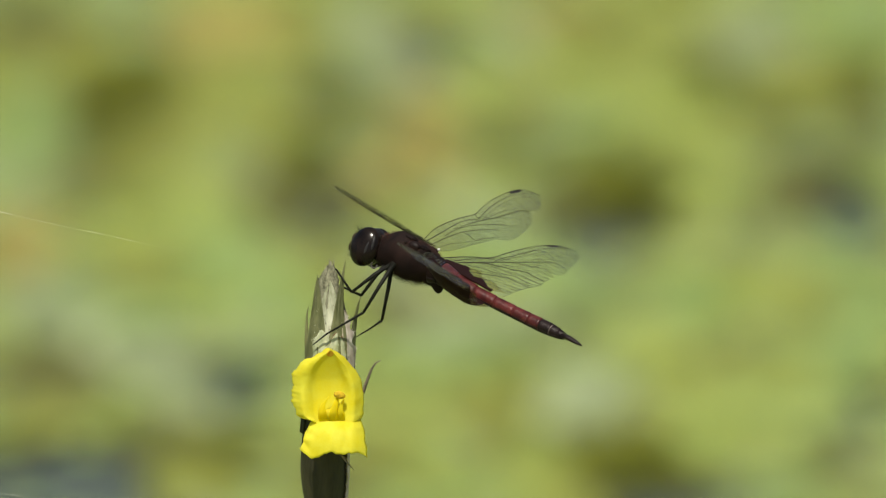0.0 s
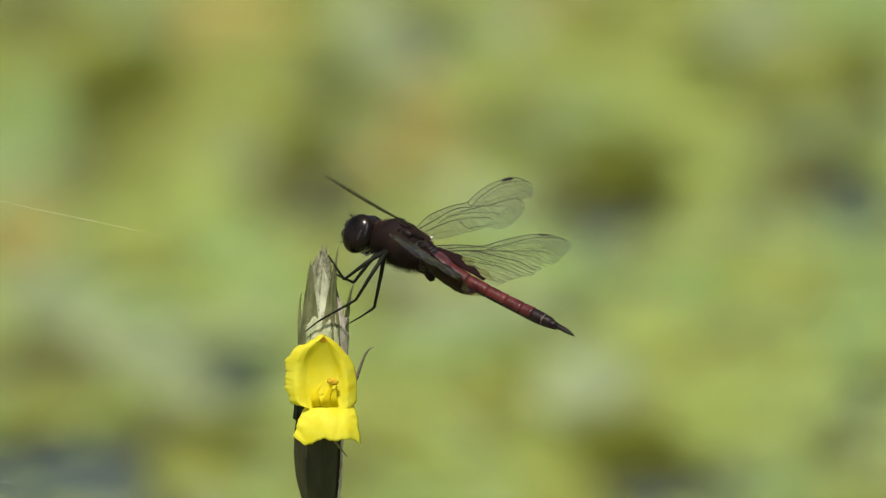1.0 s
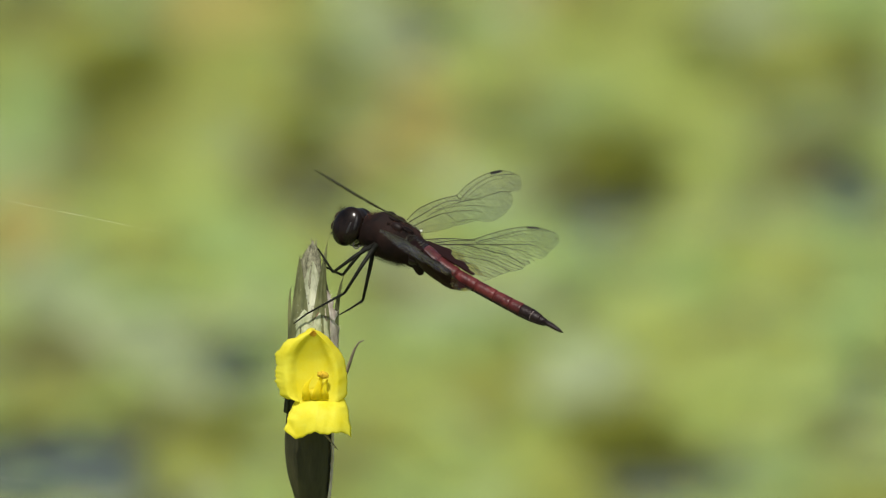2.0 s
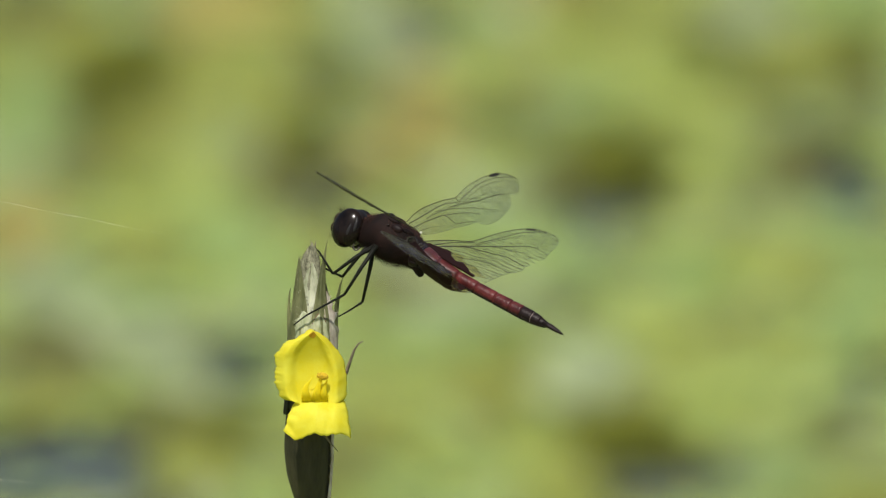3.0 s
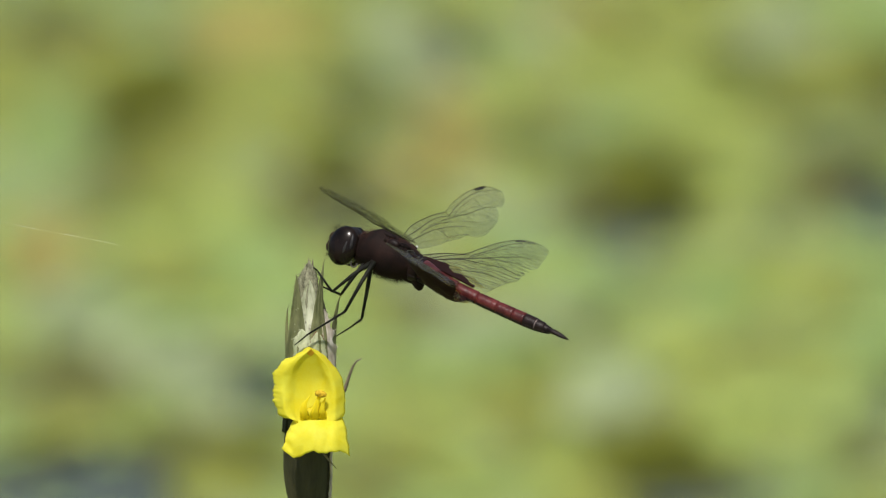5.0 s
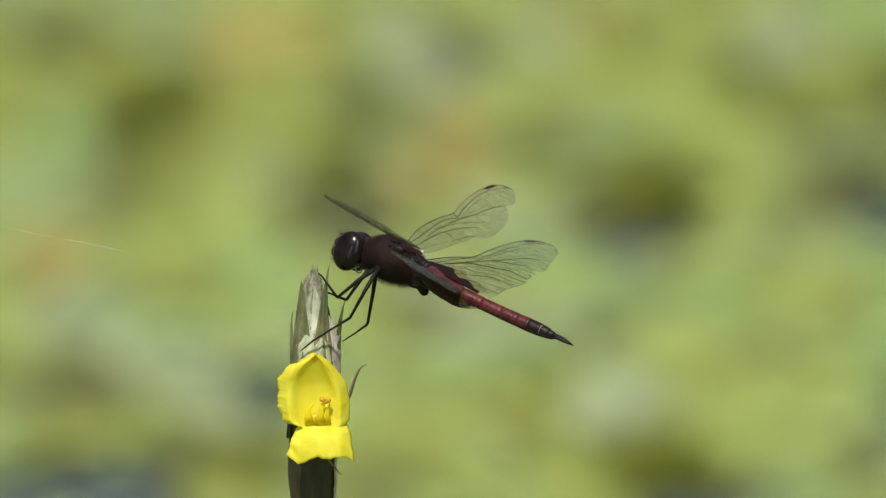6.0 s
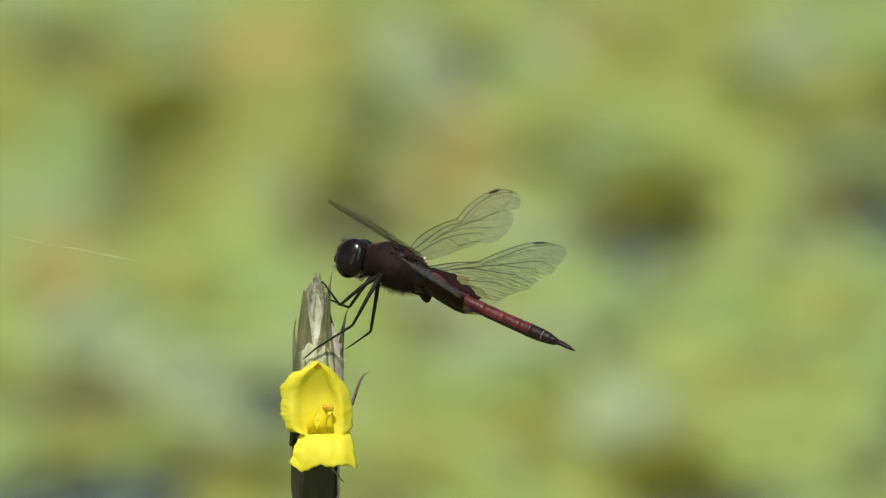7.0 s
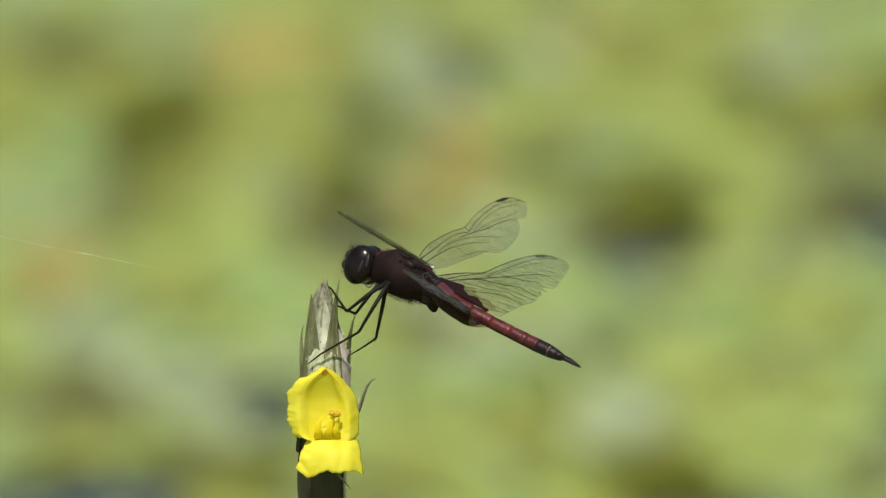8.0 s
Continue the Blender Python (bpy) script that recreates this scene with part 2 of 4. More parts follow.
LIME = [(0.070, 2.133, 0.019, 0.030), (0.089, 2.094, 0.012, 0.026), (0.094, 2.004, 0.008, 0.044), (0.102, 1.907, 0.021, 0.031), (0.025, 1.691, 0.007, 0.014), (0.011, 1.784, 0.015, 0.024), (0.096, 1.802, 0.016, 0.024), (-0.030, 2.146, 0.009, 0.023), (0.083, 1.941, 0.011, 0.019), (-0.045, 1.979, 0.017, 0.028), (0.049, 1.720, 0.009, 0.023), (0.114, 1.813, 0.010, 0.030), (0.101, 1.737, 0.016, 0.023), (0.077, 1.843, 0.010, 0.021)]
PALE = [(0.110, 2.196, 0.011, 0.027), (0.002, 2.193, 0.010, 0.027), (-0.080, 1.880, 0.012, 0.021), (-0.054, 1.819, 0.013, 0.024), (0.063, 1.784, 0.012, 0.035), (0.009, 1.916, 0.009, 0.022), (0.039, 1.966, 0.009, 0.019), (0.025, 1.855, 0.013, 0.021), (0.013, 2.140, 0.008, 0.023), (0.027, 1.994, 0.006, 0.019), (0.048, 1.874, 0.009, 0.018), (-0.042, 1.778, 0.009, 0.015), (-0.066, 1.843, 0.010, 0.015)]
YELLOWING = [(-0.038, 2.120, 0.014, 0.033), (-0.076, 2.173, 0.009, 0.023), (-0.051, 2.055, 0.012, 0.023), (-0.060, 2.029, 0.009, 0.019), (0.066, 2.186, 0.019, 0.023), (0.050, 2.120, 0.009, 0.020), (-0.054, 1.910, 0.012, 0.018), (-0.039, 1.694, 0.016, 0.026), (0.011, 1.731, 0.009, 0.020), (0.118, 2.133, 0.011, 0.026), (0.036, 1.766, 0.010, 0.035), (0.118, 1.886, 0.009, 0.021), (-0.023, 2.068, 0.009, 0.029), (-0.081, 2.140, 0.008, 0.023), (-0.082, 1.757, 0.012, 0.018), (-0.012, 2.180, 0.006, 0.027), (0.039, 1.808, 0.010, 0.021), (-0.003, 2.061, 0.006, 0.019)]
WITHERED = [(-0.035, 2.193, 0.017, 0.034), (0.017, 2.091, 0.008, 0.036), (-0.091, 1.941, 0.009, 0.037), (0.051, 2.220, 0.016, 0.009), (0.006, 2.023, 0.007, 0.019), (0.018, 2.032, 0.009, 0.022)]
BROWNED = [(-0.014, 2.017, 0.011, 0.039), (-0.009, 2.113, 0.008, 0.026), (-0.082, 1.802, 0.017, 0.027), (0.042, 2.078, 0.006, 0.013), (0.035, 2.058, 0.007, 0.016), (0.110, 2.094, 0.009, 0.023), (0.137, 2.146, 0.007, 0.023), (-0.073, 1.998, 0.011, 0.018), (0.123, 2.013, 0.014, 0.039), (0.098, 1.834, 0.010, 0.012), (0.058, 1.852, 0.006, 0.014), (0.124, 1.720, 0.008, 0.018), (-0.088, 2.193, 0.014, 0.030), (-0.055, 1.904, 0.007, 0.015), (-0.043, 1.737, 0.014, 0.016), (0.016, 2.180, 0.006, 0.027), (-0.020, 1.998, 0.009, 0.038), (0.001, 1.991, 0.010, 0.024), (0.011, 1.880, 0.009, 0.021), (-0.000, 1.694, 0.010, 0.017), (0.057, 2.001, 0.010, 0.028), (-0.067, 2.094, 0.015, 0.039), (0.137, 2.078, 0.007, 0.023)]
# dark gaps in the mat, filled with dark olive leaves
DARK_GAPS = [(-0.065, 2.115, 0.012, 0.036), (0.070, 2.011, 0.011, 0.033), (0.097, 2.148, 0.006, 0.020), (0.070, 1.729, 0.013, 0.020), (0.097, 2.140, 0.005, 0.015), (0.137, 2.156, 0.005, 0.017), (-0.014, 2.020, 0.007, 0.022), (-0.066, 2.074, 0.008, 0.016), (-0.067, 2.110, 0.009, 0.025), (0.069, 2.023, 0.008, 0.022), (0.076, 1.711, 0.013, 0.013), (0.136, 2.130, 0.006, 0.022), (-0.030, 1.720, 0.010, 0.010), (0.041, 2.061, 0.008, 0.012), (0.113, 2.100, 0.009, 0.014), (-0.062, 2.133, 0.011, 0.024), (-0.016, 2.047, 0.008, 0.018)]
OPEN_WATER = [(-0.030, 1.787, 0.010, 0.027), (-0.075, 1.690, 0.024, 0.034), (0.082, 1.684, 0.016, 0.022), (0.133, 1.985, 0.010, 0.028), (0.069, 1.961, 0.014, 0.021), (0.135, 1.781, 0.005, 0.032), (-0.011, 1.988, 0.008, 0.026), (0.021, 2.173, 0.007, 0.024), (0.142, 2.110, 0.005, 0.021), (0.126, 2.004, 0.007, 0.019)]


def floating_leaves():
    """A mat of small round leaves lying on the water, sorted by how green, withered or dark they are; open water between."""
    rng = random.Random(4)
    kinds = ("fresh", "lime", "pale", "yellow", "orange", "brown", "olive")
    patches = dict(zip(kinds, (FRESH, LIME, PALE, YELLOWING, WITHERED, BROWNED, DARK_GAPS)), water=OPEN_WATER)
    piles = {kind: ([], []) for kind in kinds}

    def leaf(kind, x, y, r, tilt, turn, lift):
        verts, faces = piles[kind]
        m = Matrix.Translation((x, y, lift)) @ Matrix.Rotation(turn, 4, "Z") @ Matrix.Rotation(tilt, 4, "X")
        at = len(verts)
        verts.append(m @ Vector((0, 0, -0.06 * r)))
        for k in range(10):
            a = 0.12 + (2 * math.pi - 0.24) * k / 9
            verts.append(m @ Vector((r * math.cos(a), 0.86 * r * math.sin(a), 0.05 * r * math.sin(3 * a))))
        faces.extend((at, at + k, at + k + 1) for k in range(1, 10))

    def sort_of(x, y):
        best, found = 0.30 + 0.10 * rng.random(), None
        for kind, places in patches.items():
            for px, py, rx, ry in places:
                d = ((x - px) / rx) ** 2 + ((y - py) / ry) ** 2
                if d < 5:
                    w = math.exp(-0.8 * d) * (1.6 if kind in ("olive", "water") else 1.0) + rng.uniform(-0.13, 0.13)
                    if w > best:
                        best, found = w, kind
        if found == "water" and rng.random() < 0.02:
            return rng.choice(("pale", "fresh", "brown"))
        if found:
            return found
        pick = rng.gauss(0, 0.28) + 1.3 * noise.noise(Vector((x * 22, y * 7, 3.1)))
        return "yellow" if pick < -0.35 else "lime" if pick < 0.0 else "fresh" if pick < 0.36 else "pale" if pick < 0.62 else "brown"

    for reach, count, small, large in ((0.17, 13000, 0.0035, 0.0065), (1.2, 15000, 0.012, 0.024), (4.0, 17000, 0.045, 0.09)):
        for _ in range(count):
            x, y = 0.02 + rng.uniform(-reach, reach), 1.95 + rng.uniform(-2.2, 2.2) * reach
            if reach > 2:      # the wide mat thins out unevenly towards open water
                x, y = rng.gauss(0, reach), rng.gauss(1, reach * 1.1)
                if noise.noise(Vector((x * 0.45, y * 0.45, 8.0))) + 0.35 * noise.noise(Vector((x * 1.6, y * 1.6, 2.0))) < rng.uniform(-0.9, -0.1):
                    continue
            edge = ((x / 1.15) ** 2 + ((y - 1.95) / 2.55) ** 2) + 0.5 * noise.noise(Vector((x * 1.3, y * 1.3, 5.0)))
            if (reach > 0.2 and abs(x - 0.02) < 0.17 and abs(y - 1.95) < 0.374) or (reach == 1.2 and edge > 1.0) or (reach > 2 and edge < rng.uniform(0.6, 1.0)):
                continue
            kind = sort_of(x, y)
            if kind in piles:
                leaf(kind, x, y, rng.uniform(small, large), rng.gauss(0, 0.10), rng.uniform(0, 6.28), rng.uniform(0.001, 0.004))
    for kind, material, words in (("fresh", LEAF, "fresh light green floating leaves covering the pond"), ("lime", LEAF_LIME, "bright yellow-green floating leaves on the pond"), ("pale", LEAF_PALE, "pale grey-green floating leaves on the pond"),
                                  ("yellow", LEAF_YELLOW, "yellowing olive-green floating leaves on the pond"), ("orange", LEAF_ORANGE, "withered orange-tan floating leaves on the pond"),
                                  ("brown", LEAF_BROWN, "brown dying floating leaves on the pond"), ("olive", LEAF_OLIVE, "dark olive leaves filling the dark gaps in the mat")):
        mesh = bpy.data.meshes.new("floating_leaves")
        mesh.from_pydata(*[piles[kind][0], [], piles[kind][1]])
        mesh.materials.append(material)
        tagged(new("floating_leaves" if kind != "olive" else "water_weed", mesh), words, "water plants", kind="stuff")


# ---- the flower spike: millimetres from the tip of its tallest bract ----
TIP = Vector((0, 0, 0.48276))


def on_spike(angle, r, z):
    """Round the spike's axis: angle 0 faces -y, positive turns towards +x."""
    a = radians(angle)
    return mm(spike_axis(z) + r * math.sin(a), -r * math.cos(a), z)


def spike_axis(z):
    return ramped([(-60, 0.3), (-50, 0.2), (-46, 0.0), (-42, -0.4), (-37, -0.6), (-28, -0.2), (-14, 0.6), (-6, 0.6), (1, 0.1)], z)


def spike_radius(z):
    return ramped([(-58, 1.1), (-54, 1.25), (-50.5, 2.0), (-48, 2.8), (-45.8, 3.4), (-42.7, 4.05), (-39, 4.45), (-35, 4.45), (-20, 4.15), (-14, 3.8), (-9, 2.7), (-4, 1.2), (-2, 0.4)], z)


def bract(name, material, parent, angle, foot, top, half, lean=0.0, out=0.25, label="", point=1.4, belly=0.4, seed=0, frayed=0.0):
    """A pointed scale hugging the spike from foot to top (heights in mm), half mm wide each way, its tip leaning sideways.
    frayed: how ragged and hairy its margins are."""
    bm = bmesh.new()
    rng = random.Random(seed + int(angle * 7))
    rows = []
    for j in range(27):
        v = j / 26
        z = foot + (top - foot) * v
        width = half * (min(1.0, 0.75 + v) if v < belly else max(0.004, 1 - ((v - belly) / (1 - belly)) ** point))
        r = spike_radius(min(z, -9.5)) + out
        if z > -9.5:
            r *= max(0.15, 1 - 0.74 * (max(0, z + 9.5) / 10.5) ** 1.6)
        ends = [frayed * rng.uniform(-0.45, 0.35) * min(1, width), frayed * rng.uniform(-0.45, 0.35) * min(1, width)]
        row = []
        for i in range(11):
            u = i / 5 - 1
            spread = math.degrees((width + ends[u > 0] * abs(u) ** 4) * u / max(r, 1.2))
            ripple = 0.10 * math.sin(5 * v + 3 * u + angle) + rng.uniform(-0.05, 0.05)
            lift = 0.20 * (1 - u * u) * (1 - v ** 3) - 0.4 * max(0, 0.25 - v) / 0.25 * (seed > 0) + ripple * abs(u) + frayed * 0.18 * abs(u) ** 3 * rng.uniform(0, 1) + 0.07 * math.cos(9 * u)
            p = on_spike(angle + spread, r + lift * (1 - v) ** 0.6 - 0.25 * v ** 4, z + rng.uniform(-0.08, 0.08))
            row.append(p + mm(lean * v * v, 0, 0))
        rows.append(row)
    grid_sheet(bm, rows)
    thicken(bm, 0.00012)
    if frayed:
        for _ in range(int(150 * frayed)):
            row = rows[rng.randrange(3, 25)]
            side = rng.choice((0, -1))
            base = row[side]
            way = (row[side] - row[5]).normalized() + Vector((rng.uniform(-0.5, 0.5), rng.uniform(-0.6, 0.2), rng.uniform(-0.2, 0.9)))
            tube(bm, [base, base + way.normalized() * rng.uniform(0.0002, 0.0006)], [0.000035, 0.000012], 3)
    return part(name, bm, material, parent, label)


def blade(name, material, parent, foot, mid, tip, half, out, belly, point, frayed, label=""):
    """A scale that lies against the spike's front, its midrib bending from foot through mid to tip (x, z), half mm wide each way."""
    bm = bmesh.new()
    rng = random.Random(int(half * 100 + foot[0] * 37 + tip[1] * 11))
    rows = []
    for j in range(31):
        v = j / 30
        a, b, c = (1 - v) ** 2, 2 * v * (1 - v), v * v
        middle = [2 * mid[k] - 0.5 * (foot[k] + tip[k]) for k in (0, 1)]
        x, z = (a * foot[k] + b * middle[k] + c * tip[k] for k in (0, 1))
        width = half * (1.0 if v < belly else max(0.02, 1 - ((v - belly) / (1 - belly)) ** point))
        r = spike_radius(min(z, -9.5)) * (1 if z < -9.5 else max(0.3, 1 - 0.68 * ((z + 9.5) / 10.5) ** 1.4))
        ends = [frayed * rng.uniform(-0.4, 0.3) * min(1, width) for _ in range(2)]
        row = []
        for i in range(13):
            u = i / 6 - 1
            px = x + (width + ends[u > 0] * abs(u) ** 4) * u
            off = min(1.0, abs(px - spike_axis(z)) / (r + 0.6))
            depth = -(r + 0.1) * math.sqrt(max(0.0, 1 - off * off)) - out - 0.16 * math.cos(8 * u) * min(1, width) * 0.5 - 0.12 * (1 - u * u)
            rough = 0.09 * noise.noise(Vector((px * 1.7, z * 1.1, half))) + frayed * 0.12 * abs(u) ** 3 * rng.uniform(-1, 0.4)
            row.append(mm(px, depth + rough, z + rng.uniform(-0.06, 0.06)))
        rows.append(row)
    slab(bm, rows, mm(0, 0.11, 0))
    for _ in range(int(120 * frayed)):
        row = rows[rng.randrange(3, 30)]
        side = rng.choice((0, -1))
        way = (row[side] - row[6]).normalized() + Vector((rng.uniform(-0.5, 0.5), rng.uniform(-0.6, 0.2), rng.uniform(-0.2, 0.9)))
        tube(bm, [row[side], row[side] + way.normalized() * rng.uniform(0.0002, 0.0007)], [0.00004, 0.000012], 3)
    return part(name, bm, material, parent, label)


def flower_spike():
    plant = tagged(new("flower_spike"), "dark flower spike with grey pointed bracts and one yellow flower", "flower")
    plant.matrix_world = Matrix.Translation(TIP)
    bm = bmesh.new()
    tube(bm, [mm(0.3 + 1.2 * math.sin(k * 0.33) * (k / 11) ** 2, 0.4 * (k / 11) ** 2, -52 - k * 42) for k in range(12)], [0.00125 + 0.00004 * k for k in range(12)], 10)
    part("scape", bm, SCAPE, plant, "slender green scape standing in the water")
    bm = bmesh.new()
    tube(bm, [mm(spike_axis(z), 0, z) for z in range(-54, -3, 2)], [spike_radius(z) * 0.001 * 0.93 for z in range(-54, -3, 2)], 24)
    part("spike_core", bm, SPIKE_DARK, plant)
    # overlapping dark scales below and behind the flower
    for row, (foot, top) in enumerate(((-39, -25), (-34, -19), (-30, -15))):
        for k in range(5):
            bract("scale", SPIKE_DARK, plant, k * 72 + row * 36 + 20, foot, top, 2.9, out=-1.0 if row < 2 else 0.0, point=2.4, seed=row + 1)
    # the grey pointed bracts of the top
    blade("bract", BRACT_MID, plant, (0.1, -22), (-0.2, -8.0), (0.2, 0.3), 2.2, 0.10, 0.5, 2.5, 0.5, "tall mottled bract with a blunt frayed tip")
    blade("bract", BRACT_PALE, plant, (-0.2, -22), (0.1, -10.5), (0.2, -3.0), 2.1, 0.20, 0.4, 2.0, 0.3, "pale cream-green pointed bract")
    blade("bract", BRACT_GREEN, plant, (1.9, -17), (1.85, -7.5), (2.95, 0.8), 1.7, 0.50, 0.22, 0.62, 0.1, "narrow dark bract drawn out to a point")
    blade("bract", BRACT_DRY, plant, (1.3, -22), (1.7, -11), (2.2, -4.8), 1.9, 0.44, 0.25, 0.9, 0.4, "dry pinkish-brown bract with a frayed margin")
    blade("bract", BRACT_GREEN, plant, (-1.9, -25), (-2.05, -10.5), (-2.1, -2.4), 2.1, 0.34, 0.30, 0.75, 0.1, "dark olive sheathing bract with a long point")
    blade("bract", BRACT_GREEN, plant, (-3.0, -26), (-3.9, -13.5), (-3.5, -8.0), 0.5, 0.15, 0.3, 0.9, 0.0, "thin curved outer bract")
    blade("bract", BRACT_MARGIN, plant, (3.4, -30), (3.4, -15), (2.7, -8.2), 1.4, 0.40, 0.4, 1.2, 1.0, "papery pinkish-white bract with a frayed margin")
    blade("bract", BRACT_GREEN, plant, (3.7, -26), (4.35, -13), (5.8, -5.9), 1.0, 0.1, 0.2, 0.75, 0.1, "dark outer bract spreading to a point")
    blade("bract", BRACT_CUP, plant, (-1.0, -24), (-1.0, -16), (-1.2, -11.6), 1.8, 0.45, 0.4, 3.0, 0.3, "pale green bract with a ragged rim")
    blade("bract", BRACT_CUP, plant, (1.5, -24), (1.5, -16), (1.5, -12.0), 1.8, 0.55, 0.4, 2.2, 0.3, "pale green bract with a ragged rim")
    blade("bract", BRACT_RUST, plant, (1.5, -24), (1.5, -16), (1.5, -11.8), 1.85, 0.50, 0.4, 2.2, 0.2, "red-brown edge showing above the pale green bract")
    bract("bract", BRACT_DRY, plant, 160, -22, -5.2, 2.4, 0.0, 0.10, point=1.6, frayed=0.4)
    bract("bract", BRACT_GREEN, plant, 215, -26, -6.5, 2.2, 0.0, 0.2, point=0.9, frayed=0.2)
    bract("bract", BRACT_DRY, plant, 122, -34, -16, 2.2, 0.0, 0.15, point=1.3, frayed=0.7)
    bract("bract", BRACT_MARGIN, plant, 78, -47, -22, 0.9, 0.0, 0.0, point=1.4, frayed=0.8)
    bract("bract", SPIKE_DARK, plant, -78, -31, -16, 1.6, 0.0, 0.0, point=1.4, frayed=0.1)
    # stubs of old styles at the very tip
    for x, z in ((-0.05, 0.7), (0.3, 0.3), (0.75, 0.5)):
        bm = bmesh.new()
        tube(bm, [mm(0.3 + 0.5 * x, -0.5, -3.0), mm(0.15 + 0.8 * x, -0.6, -1.0), mm(x, -0.7, z)], [0.00022, 0.00016, 0.00007], 6)
        part("style_stub", bm, AWN, plant)
    # small curved awns
    for points, radius in (([(4.6, -1.2, -26.0), (6.3, -1.5, -23.2), (7.0, -1.7, -21.0), (7.7, -1.8, -19.0), (8.4, -1.9, -17.9), (9.3, -2.0, -17.4)], 0.42),
                           ([(2.0, -6.2, -32.9), (3.3, -6.5, -34.6), (4.8, -6.5, -36.4)], 0.30)):
        bm = bmesh.new()
        tube(bm, [mm(*p) for p in points], [radius * 0.001 * (1 - 0.8 * i / (len(points) - 1)) for i in range(len(points))], 7)
        part("awn", bm, AWN, plant, "thin brown curved awn")
    flower(plant)
    return plant


def flower(plant):
    """One flower: a hooded upper petal, a hanging crinkled lip, and the stamens between."""
    rng = random.Random(11)
    left = [(0, 4.7), (0.05, 5.9), (0.14, 6.4), (0.3, 6.7), (0.5, 6.75), (0.63, 6.6), (0.74, 6.0), (0.84, 4.5), (0.93, 2.0), (1, 0.1)]
    right = [(0, 4.9), (0.04, 5.7), (0.2, 5.9), (0.42, 5.8), (0.55, 5.4), (0.7, 4.3), (0.84, 2.75), (0.94, 1.2), (1, 0.1)]

    def hood(u, v, proud=0.0):
        w = curved(left if u < 0 else right, v)
        edge = max(0, abs(u) - 0.72) / 0.28
        crinkle = edge * (1.05 if u < 0 else 0.4) * (noise.noise(Vector((v * 9, 3.0 * (u > 0), 0.5))) + 0.7 * noise.noise(Vector((v * 27, 7.0, 2.0 * (u > 0)))) + 0.4 * noise.noise(Vector((v * 60, 1.0, u))))
        throat = 0.5 * (1 + math.tanh((abs(u) - 0.55 + 0.18 * v * v) * 9))      # an almond-shaped floor, then a fold up to the side lobes
        bowl = 2.3 * max(0, 1 - v / 0.55) ** 1.7 + 1.2 * max(0, (v - 0.55) / 0.45) ** 1.6     # leans out below, arches over above
        depth = -5.3 - bowl - 1.1 * throat * math.sin(math.pi * min(1, v * 0.85 + 0.15)) + 1.9 * edge ** 1.3 + 0.3 * crinkle + throat * (0.22 * noise.noise(Vector((u * 3, v * 5, 2.0))) + 0.10 * noise.noise(Vector((u * 9, v * 14, 5.0))))
        x = 0.4 + w * u + crinkle * 0.5 * (1 if u > 0 else -1)
        z = -27.3 + 12.75 * v + 0.12 * crinkle - 0.5 * (1 - v) ** 6 * (abs(u) < 0.5) + 0.35 * (1 - v) ** 3 * math.sin(6 * u)
        return mm(x, depth - proud, z)

    bm = bmesh.new()
    grid_sheet(bm, [[hood(i / 30 - 1, j / 52) for i in range(61)] for j in range(53)])
    thicken(bm, 0.00010)
    upper = part("petal", bm, PETAL, plant, "hooded bright yellow upper petal with crinkled edges")
    bm = bmesh.new()
    grid_sheet(bm, [[hood(0.8 * (i / 4 - 1) * (j / 8) ** 0.7, 0.90 + 0.10 * j / 8, 0.03) for i in range(9)] for j in range(9)])
    thicken(bm, 0.00004)
    part("petal_tip", bm, PETAL_TIP, upper, "orange tip of the hood")
    bm = bmesh.new()
    tube(bm, [mm(0.2, -3.6, -28.0), mm(0.3, -5.4, -28.1), mm(0.4, -7.0, -28.0)], [0.0019, 0.0021, 0.0026], 14)
    part("flower_tube", bm, FILAMENT, plant, "short yellow tube joining the petals")
    hem = [(-1, 4.8), (-0.84, 5.9), (-0.62, 6.6), (-0.36, 6.0), (-0.1, 5.2), (0.2, 5.6), (0.6, 5.3), (0.85, 5.8), (1, 6.5)]
    bm = bmesh.new()
    rows = []
    for j in range(19):
        v = j / 18
        row = []
        for i in range(37):
            u = i / 18 - 1
            w = 3.7 + 2.2 * v ** 0.5
            wave = math.sin(5.5 * u + 0.8) * 0.4 + math.sin(21 * u) * 0.12 * abs(u) + rng.uniform(-0.06, 0.06)
            edge = max(0, abs(u) - 0.6) / 0.4
            drop = curved(hem, u) + 0.10 * math.sin(25 * u)
            x = 1.7 - 0.5 * v + w * u + edge * v * (0.5 * noise.noise(Vector((v * 4.3, u * 2, 4.0))) + 0.3 * noise.noise(Vector((v * 11, u * 2, 1.0))))
            depth = -7.3 - 1.5 * math.sin(1.75 * v) - 2.2 * v - 0.8 * wave * v ** 2 - 0.45 * math.exp(-((u - 0.55) / 0.10) ** 2) * v ** 0.5 + 0.35 * math.sin(14 * v + 2) * max(0, -u - 0.55) + 1.6 * edge ** 2 * (1 - 0.3 * v) + 0.7 * edge * noise.noise(Vector((v * 7, u * 3, 9.0))) + 0.22 * v * noise.noise(Vector((u * 5, v * 4, 3.0)))
            z = -27.2 - 0.92 * drop * v ** 1.1 + 0.9 * math.sin(math.pi * v) * (1 - u * u)
            row.append(mm(x, depth, z))
        rows.append(row)
    grid_sheet(bm, rows)
    thicken(bm, 0.00010)
    part("petal", bm, PETAL, plant, "hanging crinkled yellow lower petal")
    # three flattened filaments that run together at the base, one carrying the anther
    bm = bmesh.new()
